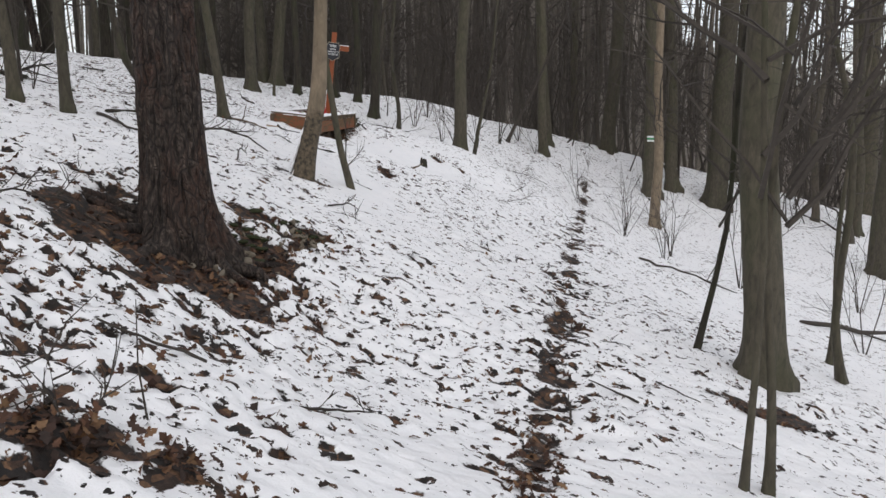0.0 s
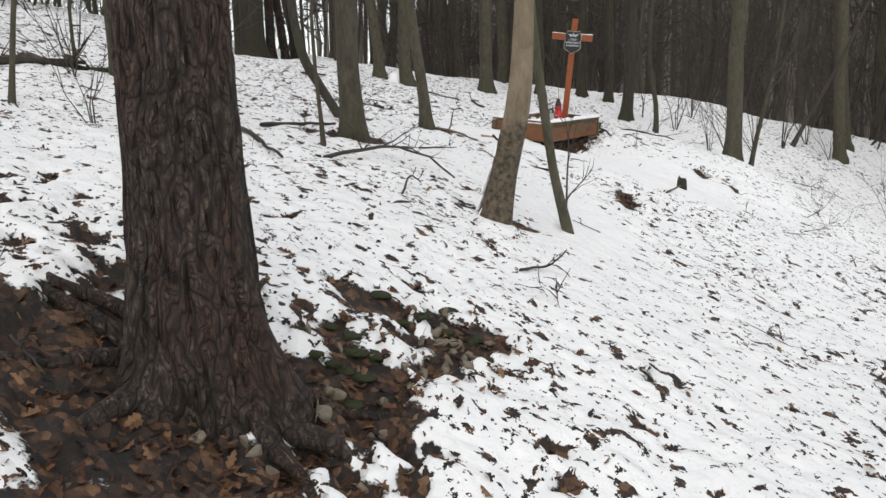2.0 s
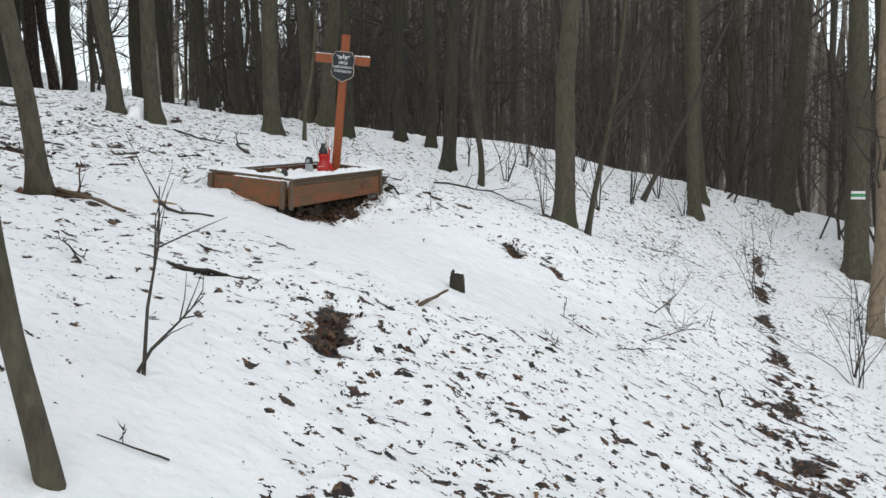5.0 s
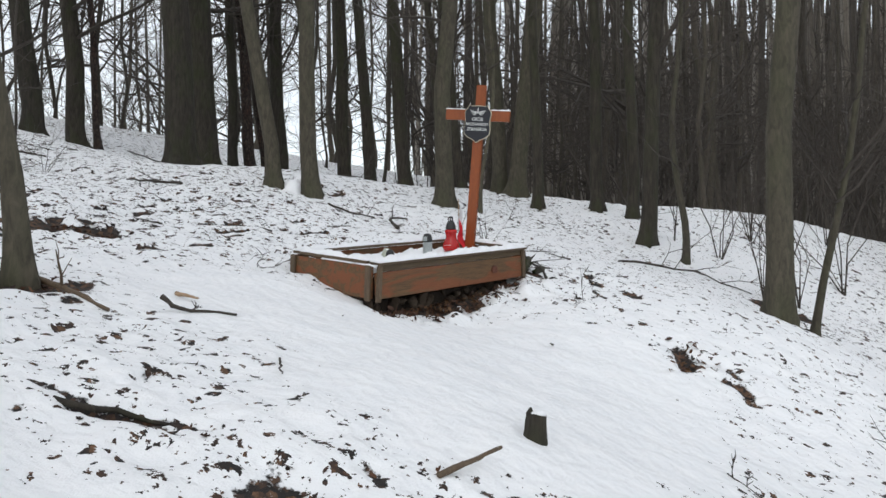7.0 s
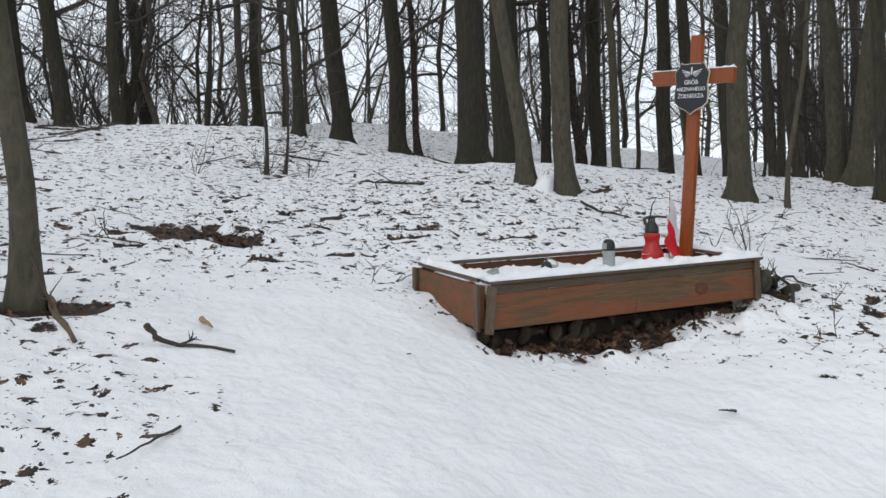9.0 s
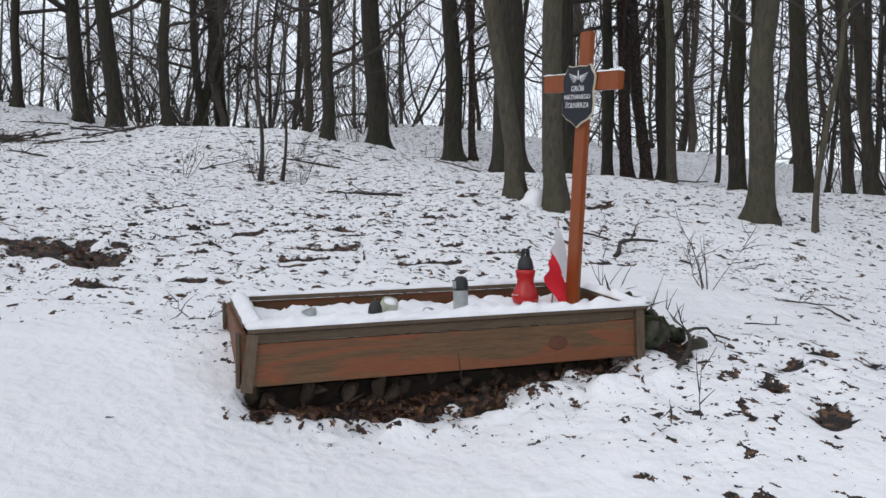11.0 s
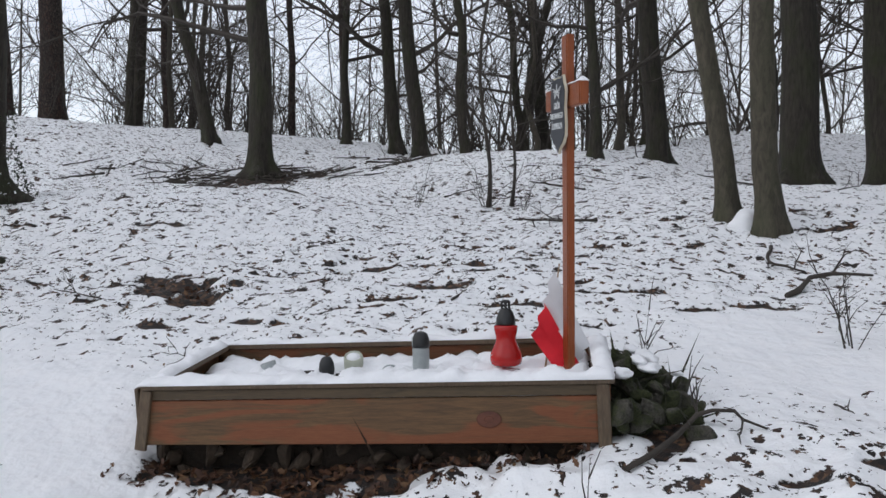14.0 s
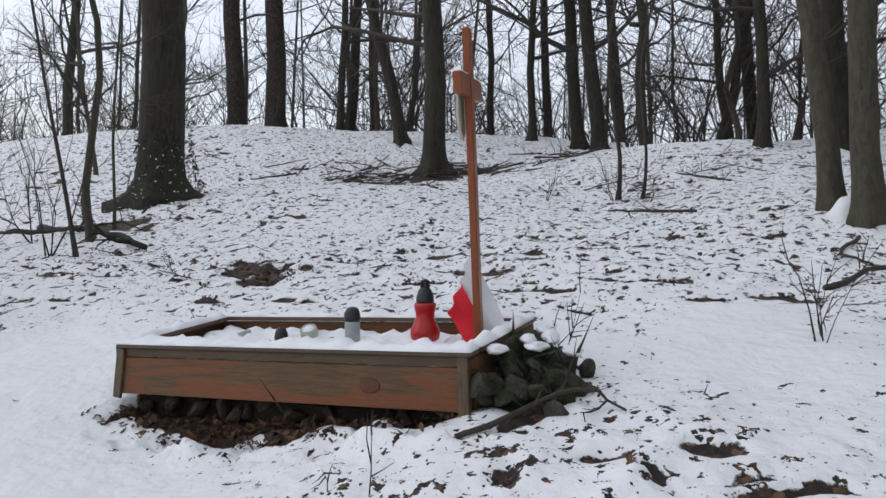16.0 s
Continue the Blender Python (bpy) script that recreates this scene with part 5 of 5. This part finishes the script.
lr = np.random.RandomState(21)
leaves = []
while len(leaves) < 3300:
    x, y = lr.uniform(-5.5, 2.8), lr.uniform(1.7, 16.5)
    if -2.5 < x < -1.4 and 11.9 < y < 13.95:
        continue
    i, j = int(np.searchsorted(GX, x)), int(np.searchsorted(GY, y))
    want = max(0.0, DENS[j, i]) ** 2.2 * 0.5 + (1 - COVER[j, i]) * 0.9
    if lr.rand() > want:
        continue
    s = lr.uniform(0.025, 0.055) if y > 6 else lr.uniform(0.03, 0.075)
    leaves.append(leaf_piece(lr, (x, y, top(x, y) + lr.uniform(-0.006, 0.012)), s, 0.45))
PATCHES = [(-0.97, 4.31, 0.5, 0.42, 420), (-0.78, 4.83, 0.26, 0.42, 230), (-0.62, 5.46, 0.2, 0.3, 110), (-1.34, 3.14, 0.9, 0.8, 260), (-0.64, 2.14, 0.15, 0.13, 130), (-0.36, 2.2, 0.08, 0.12, 60), (0.64, 2.87, 0.1, 0.5, 150), (0.71, 3.56, 0.1, 0.4, 100),
           (-1.0, 7.34, 0.16, 0.08, 40), (-2.4, 8.26, 0.2, 0.15, 40), (-2.5, 10.25, 0.2, 0.2, 40), (0.08, 17.25, 0.2, 0.2, 40), (2.16, 4.81, 0.25, 0.15, 60), (-1.56, 12.75, 0.05, 0.75, 170), (-11.46, 10.32, 0.6, 1.2, 150), (-0.0, 13.08, 0.1, 0.2, 40), (-0.47, 9.42, 0.1, 0.25, 60), (-3.76, 11.67, 0.25, 0.15, 70)]
for px, py_, sx, sy, n in PATCHES:
    for k in range(n):
        x, y = px + lr.normal(0, sx * 0.6), py_ + lr.normal(0, sy * 0.6)
        if (x + 1.14) ** 2 + (y - 4.57) ** 2 < 0.05:
            continue
        lift = 0.07 * lr.rand() if n in (130, 60) and py_ < 3 else 0.012
        leaves.append(leaf_piece(lr, (x, y, top(x, y) + lift * lr.rand() + 0.004), lr.uniform(0.025, 0.065), 0.5))
for k in range(330):
    l, d = lr.uniform(0.05, 1.7), lr.uniform(-0.02, 0.17)
    x, y = -1.675 + 0.171 * l + 0.985 * d, 12.03 + 0.985 * l - 0.171 * d
    leaves.append(leaf_piece(lr, (x, y, top(x, y) + 0.03 * lr.rand() + 0.004), lr.uniform(0.02, 0.05), 0.6))
for x, y, r in PITS:
    if r > 0.03 and lr.rand() < 0.75:
        leaves.append(leaf_piece(lr, (x, y, top(x, y) + lr.uniform(0.0, 0.014)), r * lr.uniform(0.9, 1.5), 0.5))
tagged(part("fallen_leaves", join(leaves), LEAF), "curled brown dead leaves poking out of the snow", "leaves", kind="stuff")


def fallen_branch(pts, r, label="bare fallen branch lying on the snow", twigs=3, seed=0, lift=0.01, skin=None, category="branch"):
    """A crooked branch through plan points; a third number lifts a point above the snow."""
    rg = np.random.RandomState(500 + seed)
    p = np.array([(q_[0], q_[1], top(q_[0], q_[1]) + lift + (q_[2] if len(q_) > 2 else 0)) for q_ in pts], float)
    t = np.linspace(0, len(p) - 1, 9)
    sm = np.stack([np.interp(t, np.arange(len(p)), p[:, i]) for i in range(3)], 1)
    sm[1:-1] = (sm[:-2] + 2 * sm[1:-1] + sm[2:]) / 4
    L_ = np.linalg.norm(sm[-1] - sm[0])
    sm[1:-1] += rg.normal(0, 0.012 * L_, (7, 3)) * np.array([1, 1, 0.5])
    out = [tube(sm, np.linspace(r, r * 0.45, 9) * rg.uniform(0.85, 1.15, 9), 7)]
    for k in range(twigs):
        i = rg.randint(2, 8)
        d = (sm[i] - sm[i - 1]) / (np.linalg.norm(sm[i] - sm[i - 1]) + 1e-6) + rg.normal(0, 0.7, 3) + np.array([0, 0, 0.4])
        branch_set(rg, sm[i], d / np.linalg.norm(d), L_ * rg.uniform(0.2, 0.4), r * 0.5, 1, out)
    o = Vector(sm[0])
    v, f = join(out)
    ob = smooth(part("fallen_branch", (v - np.array(o), f), skin or TWIG))
    ob.location = o
    return tagged(ob, label, category, "brushwood")


fallen_branch([(-2.18, 7.42), (-1.96, 7.75, 0.07), (-1.7, 7.9, 0.09), (-1.39, 7.75, 0.02)], 0.014, "long arched branch lying over the snow", 6, 1)
fallen_branch([(-2.95, 7.93), (-2.69, 8.63)], 0.022, "short snow-dusted log on the slope", 0, 2, 0.015, OAK)
fallen_branch([(-2.86, 7.53), (-2.25, 7.01)], 0.016, seed=3, twigs=2)
fallen_branch([(-0.64, 6.52), (-0.57, 6.64, 0.01), (-0.52, 6.72, 0.03), (-0.47, 6.85, 0.10)], 0.008, "small forked twig standing out of the snow", 2, 4)
fallen_branch([(-0.20, 10.12), (-0.10, 10.40, 0.06)], 0.013, "short broken brown stick", 0, 5, 0.012, BATTEN)
fallen_branch([(-1.17, 13.77), (-1.33, 14.02, 0.05), (-1.48, 14.19, 0.06), (-1.39, 14.33, 0.0)], 0.011, "arched dark branch beside the stones", 3, 6)
fallen_branch([(-3.4, 15.28), (-3.74, 15.64, 0.06), (-3.68, 15.95, 0.02)], 0.02, "bent dark branch in the snow", 1, 7)
fallen_branch([(-5.84, 7.89), (-5.51, 9.01), (-4.75, 9.97)], 0.055, "thick dark rotting log before the oak", 1, 8, 0.03, OAK, "log")
fallen_branch([(-5.67, 7.4), (-5.42, 8.93, 0.05)], 0.035, "dark fallen limb before the oak", 4, 9, 0.03, OAK)
fallen_branch([(-2.57, 10.39, 0.02), (-2.32, 10.36, 0.02), (-2.02, 10.37)], 0.02, "brown root-like branch at a tree's foot", 1, 10, 0.01, BATTEN)
fallen_branch([(-1.94, 10.61, 0.06), (-1.88, 10.64, 0.01), (-1.71, 10.87)], 0.014, seed=11, twigs=1)
fallen_branch([(-2.14, 10.9), (-1.97, 10.88, 0.02)], 0.012, "short pale stick on the snow", 0, 12, 0.01, CUT)
fallen_branch([(-1.67, 3.46), (-1.68, 3.88, 0.05), (-1.54, 4.15, 0.03)], 0.008, seed=13, twigs=6)
fallen_branch([(-5.02, 6.85), (-4.29, 6.3), (-3.83, 6.1)], 0.022, seed=14, twigs=4)
fallen_branch([(-4.54, 6.32, 0.3), (-4.2, 6.22)], 0.012, seed=15, twigs=4)
fallen_branch([(-1.5, 7.09), (-1.52, 7.28, 0.08), (-1.5, 7.41)], 0.008, seed=16, twigs=2)
fallen_branch([(-1.4, 9.51), (-0.99, 9.73)], 0.017, "low dark log sunk in the snow", 0, 17, -0.01, OAK, "log")
fallen_branch([(1.18, 12.95), (1.45, 13.71, 0.05), (1.31, 13.88)], 0.006, seed=18, twigs=5)
fallen_branch([(1.1, 12.13), (1.35, 12.53, 0.06), (1.46, 12.99)], 0.005, seed=19, twigs=5)
fallen_branch([(0.3, 15.62), (0.66, 15.77, 0.03)], 0.006, seed=20, twigs=3)
fallen_branch([(1.47, 18.16), (1.84, 18.28, 0.06), (2.27, 18.58)], 0.006, seed=21, twigs=4)
fallen_branch([(2.7, 10.9), (3.2, 10.7, 0.05), (3.9, 10.6)], 0.016, seed=22, twigs=3)
fallen_branch([(4.34, 9.66), (6.58, 11.52, 0.1), (8.14, 12.61, 0.1)], 0.03, seed=23, twigs=3)
fallen_branch([(-1.4, 16.56), (-0.78, 17.46, 0.05), (-0.18, 17.67)], 0.014, seed=24, twigs=4)
fallen_branch([(-4.57, 15.67), (-4.15, 15.45), (-3.91, 15.62)], 0.014, seed=25, twigs=3)
br = np.random.RandomState(31)
for k in range(95):
    a, d = br.uniform(0, 6.28), 0.25 + 1.5 * br.rand()
    x, y, b_ = -12.2 + 0.7 * d * math.cos(a), 10.5 + 1.7 * d * math.sin(a), br.uniform(0, 6.28)
    l = br.uniform(0.3, 0.9)
    fallen_branch([(x, y, 0.02 + 0.12 * br.rand()), (x + l * math.cos(b_), y + l * math.sin(b_), 0.12 * br.rand())], br.uniform(0.008, 0.02), "dead stick in the brushwood heap", 1, 40 + k)
for k in range(44):
    x, y, b_, l = br.uniform(-5.2, 2.4), br.uniform(3.0, 17.0), br.uniform(0, 6.28), br.uniform(0.12, 0.4)
    if -2.7 < x < -1.2 and 11.8 < y < 14.2:
        continue
    fallen_branch([(x, y), (x + l * math.cos(b_), y + l * math.sin(b_), 0.05 * br.rand())], br.uniform(0.003, 0.008), "thin twig on the snow", br.randint(0, 3), 100 + k)
for k in range(40):
    x, y, b_, l = br.uniform(-13, -5), br.uniform(5, 19), br.uniform(0, 6.28), br.uniform(0.3, 1.1)
    fallen_branch([(x, y), (x + l * math.cos(b_), y + l * math.sin(b_), 0.12 * br.rand())], br.uniform(0.006, 0.018), "dark stick on the snowy slope", br.randint(1, 4), 160 + k)


def shrub(x, y, n, h, spread, label="bare thin-stemmed shrub in the snow", seed=0, r=0.006, depth=1):
    rg = np.random.RandomState(900 + seed)
    e = thing("shrub", Matrix.Translation((x, y, top(x, y) - 0.02)), label, "shrub", "undergrowth")
    for k in range(n):
        out = []
        a = rg.uniform(0, 6.28)
        d = np.array([math.cos(a) * spread, math.sin(a) * spread, 1.0]) * rg.uniform(0.6, 1)
        o = (math.cos(a) * 0.04 * rg.rand(), math.sin(a) * 0.04 * rg.rand(), 0)
        branch_set(rg, o, d / np.linalg.norm(d), h * rg.uniform(0.5, 1.1), r * rg.uniform(0.6, 1.2), depth, out)
        part("stem", join(out), TWIG, e)
    return e


shrub(-2.31, 15.11, 5, 0.45, 0.5, "small leafless bush in smooth snow", 1, 0.005)
shrub(-0.8, 8.4, 2, 0.7, 0.05, "thin dark forked sapling with brown leaves below", 2, 0.008)
shrub(-0.83, 13.6, 1, 0.26, 0.1, "thin upright twigs before the grave", 3, 0.004)
shrub(-0.85, 13.41, 1, 0.14, 0.1, "thin upright twigs before the grave", 4, 0.003)
shrub(-0.62, 2.21, 4, 0.34, 0.35, "dead weed stalks in a clump of brown leaves", 5, 0.004)
shrub(-0.46, 2.4, 1, 0.36, 0.1, "single dead stalk in the snow", 6, 0.005, 0)
shrub(-7.9, 13.8, 8, 0.8, 0.7, "low twiggy shoots round a sapling", 7, 0.006)
shrub(-8.04, 12.99, 4, 0.7, 0.6, seed=8)
shrub(-7.55, 14.18, 4, 0.6, 0.6, seed=9)
shrub(-2.0, 13.98, 2, 0.35, 0.5, "thin twigs rising beside the cross", 10, 0.003)
shrub(-2.55, 12.05, 2, 0.3, 0.9, "thin twigs at the corner of the grave frame", 11, 0.005)
shrub(-4.52, 9.17, 5, 1.6, 0.25, seed=12, r=0.009)
shrub(-5.13, 8.45, 5, 1.5, 0.35, seed=13, r=0.009)
shrub(-4.06, 8.74, 4, 1.1, 0.3, seed=14, r=0.007)
shrub(0.3, 17.86, 7, 1.9, 0.22, seed=15, r=0.010)
shrub(-0.05, 17.61, 5, 1.3, 0.25, seed=16, r=0.008)
shrub(0.72, 19.14, 6, 1.9, 0.15, seed=17, r=0.011)
shrub(1.25, 20.27, 6, 2.2, 0.15, seed=18, r=0.012)
shrub(1.82, 22.04, 6, 2.0, 0.2, seed=19, r=0.010)
shrub(2.25, 21.6, 5, 1.2, 0.2, seed=20, r=0.008)
shrub(-0.68, 18.7, 5, 1.8, 0.2, seed=21, r=0.010)
shrub(-0.45, 19.78, 6, 2.0, 0.2, seed=22, r=0.011)
shrub(-1.32, 19.04, 4, 1.4, 0.2, seed=23, r=0.009)
shrub(0.43, 20.95, 6, 2.2, 0.2, seed=24, r=0.011)
shrub(3.25, 14.6, 6, 1.3, 0.15, seed=25, r=0.009)
shrub(3.1, 14.0, 5, 1.1, 0.2, seed=26, r=0.008)
shrub(3.8, 13.6, 5, 1.4, 0.2, seed=27, r=0.009)
shrub(3.4, 12.4, 5, 1.2, 0.25, seed=28, r=0.008)
shrub(2.9, 18.0, 5, 1.3, 0.2, seed=29, r=0.008)
shrub(4.2, 11.4, 5, 1.8, 0.25, seed=30, r=0.010)
shrub(7.05, 13.89, 5, 1.8, 0.3, seed=31, r=0.010)
shrub(4.69, 8.85, 4, 1.6, 0.3, seed=32, r=0.009)
shrub(-3.33, 6.64, 4, 0.6, 0.5, seed=33)
shrub(-0.37, 6.28, 2, 0.25, 0.4, seed=36, r=0.003)
for k in range(30):
    a = br.uniform(56, 128)
    d = br.uniform(16.5, 24)
    shrub(0.5 - d * math.sin(radians(a)), 8 + d * math.cos(radians(a)), 5, br.uniform(1.2, 3.2), 0.45, "twiggy undergrowth on the crest", 40 + k, 0.014, 2)

def shifted(bm, by):
    bmesh.ops.translate(bm, verts=bm.verts[:], vec=Vector(by))
    return bm


# the cut stump in the glade
st = thing("tree_stump", Matrix.Translation((-0.11, 10.75, top(-0.11, 10.75) - 0.03)), "small broken dark stump poking out of smooth snow", "stump")
part("bark", tube([(0, 0, -0.05), (0.002, 0, 0.04), (0.006, 0.004, 0.10), (0.01, 0.008, 0.125)], [0.052, 0.046, 0.042, 0.034], 14, shape=lambda a, i: 1 + 0.12 * np.sin(3 * a + i) + 0.08 * np.sin(7 * a)), OAK, st)
part("split_wood", tube([(-0.018, 0.0, 0.05), (-0.022, 0.0, 0.13), (-0.02, 0.006, 0.15)], [0.02, 0.015, 0.004], 6), OAK, st, "dark splintered wood")
smooth(part("snow_cap", shifted(snow_lump(91, 0.03, 0.028, 0.012), (0.016, 0.006, 0.128)), SNOW, st, "snow on the broken top"))

# snow lodged between the paired trunks and on the curved tree's foot
sn = smooth(part("snow_drift", snow_lump(5, 0.12, 0.15, 0.13), SNOW))
sn.location = on(-5.10, 15.72, 0.0)
tagged(sn, "clump of snow lodged between two trunks", "snow")

for k, (dx, dz, s) in enumerate(((-0.10, 0.06, 0.045), (-0.075, 0.16, 0.04), (-0.04, 0.27, 0.035), (0.0, 0.40, 0.03), (0.035, 0.52, 0.022), (-0.09, 0.0, 0.06))):
    d = smooth(part("snow_patch", snow_lump(200 + k, 0.012, s * 0.8, s * 1.4), SNOW))
    d.matrix_world = Matrix.Translation(on(-0.973 + dx, 7.275, dz)) @ Matrix.Rotation(0.35, 4, "Y")
    tagged(d, "snow clinging to the foot of the curved tree", "snow", "snow on the curved tree")

# ivy round the oak's foot
iv = np.random.RandomState(61)
ivy = []
for k in range(1000):
    a, h = iv.uniform(0, 6.28), 0.95 * iv.rand() ** 1.5
    d = 0.30 + 0.28 * np.clip(1 - h / 0.7, 0, 1) ** 2 * iv.uniform(0.5, 1.0) + iv.uniform(0, 0.05)
    ivy.append(leaf_piece(iv, on(-7.02 + d * math.cos(a), 8.58 + d * math.sin(a), h), iv.uniform(0.025, 0.055), 1.0))
tagged(part("ivy", join(ivy), IVY), "dark green ivy and moss round the oak's foot", "ivy", kind="stuff")
frost = []
for k in range(160):
    a, h = iv.uniform(0, 6.28), 0.75 * iv.rand()
    d = 0.33 + 0.32 * (1 - h) ** 2 * iv.uniform(0.6, 1.0) + 0.05
    frost.append(leaf_piece(iv, on(-7.02 + d * math.cos(a), 8.58 + d * math.sin(a), h + 0.01), iv.uniform(0.025, 0.05), 0.4))
tagged(part("snow_on_ivy", join(frost), SNOW), "flecks of snow lying on the ivy leaves", "snow", kind="stuff")
# moss cushions and earth crumbs under the pine
moss = []
for k in range(26):
    if k < 12:
        x, y = -0.65 + iv.normal(0, 0.09), 5.47 + iv.normal(0, 0.14)
    else:
        x, y = -0.91 + iv.normal(0, 0.08), 4.92 + iv.normal(0, 0.16)
    bmm = smooth(part("moss_cushion", snow_lump(300 + k, iv.uniform(0.02, 0.05), iv.uniform(0.02, 0.04), 0.014), MOSS))
    bmm.location = (x, y, top(x, y) + 0.002)
    tagged(bmm, "low cushion of dark green moss on the roots", "moss", "moss under the pine")
for k in range(46):
    if k < 22:
        x, y = -0.66 + iv.normal(0, 0.09), 5.41 + iv.normal(0, 0.16)
    else:
        x, y = -0.8 + iv.normal(0, 0.12), 4.68 + iv.normal(0, 0.25)
    ob = stone(Matrix.Translation((x, y, top(x, y) + 0.006)) @ Euler(iv.uniform(0, 6, 3)).to_matrix().to_4x4(), 400 + k, iv.uniform(0.018, 0.05), iv.uniform(0.016, 0.036), iv.uniform(0.012, 0.026), "pale stone among the pine's roots", "stones under the pine")
    ob.data.materials[0] = PALE_STONE
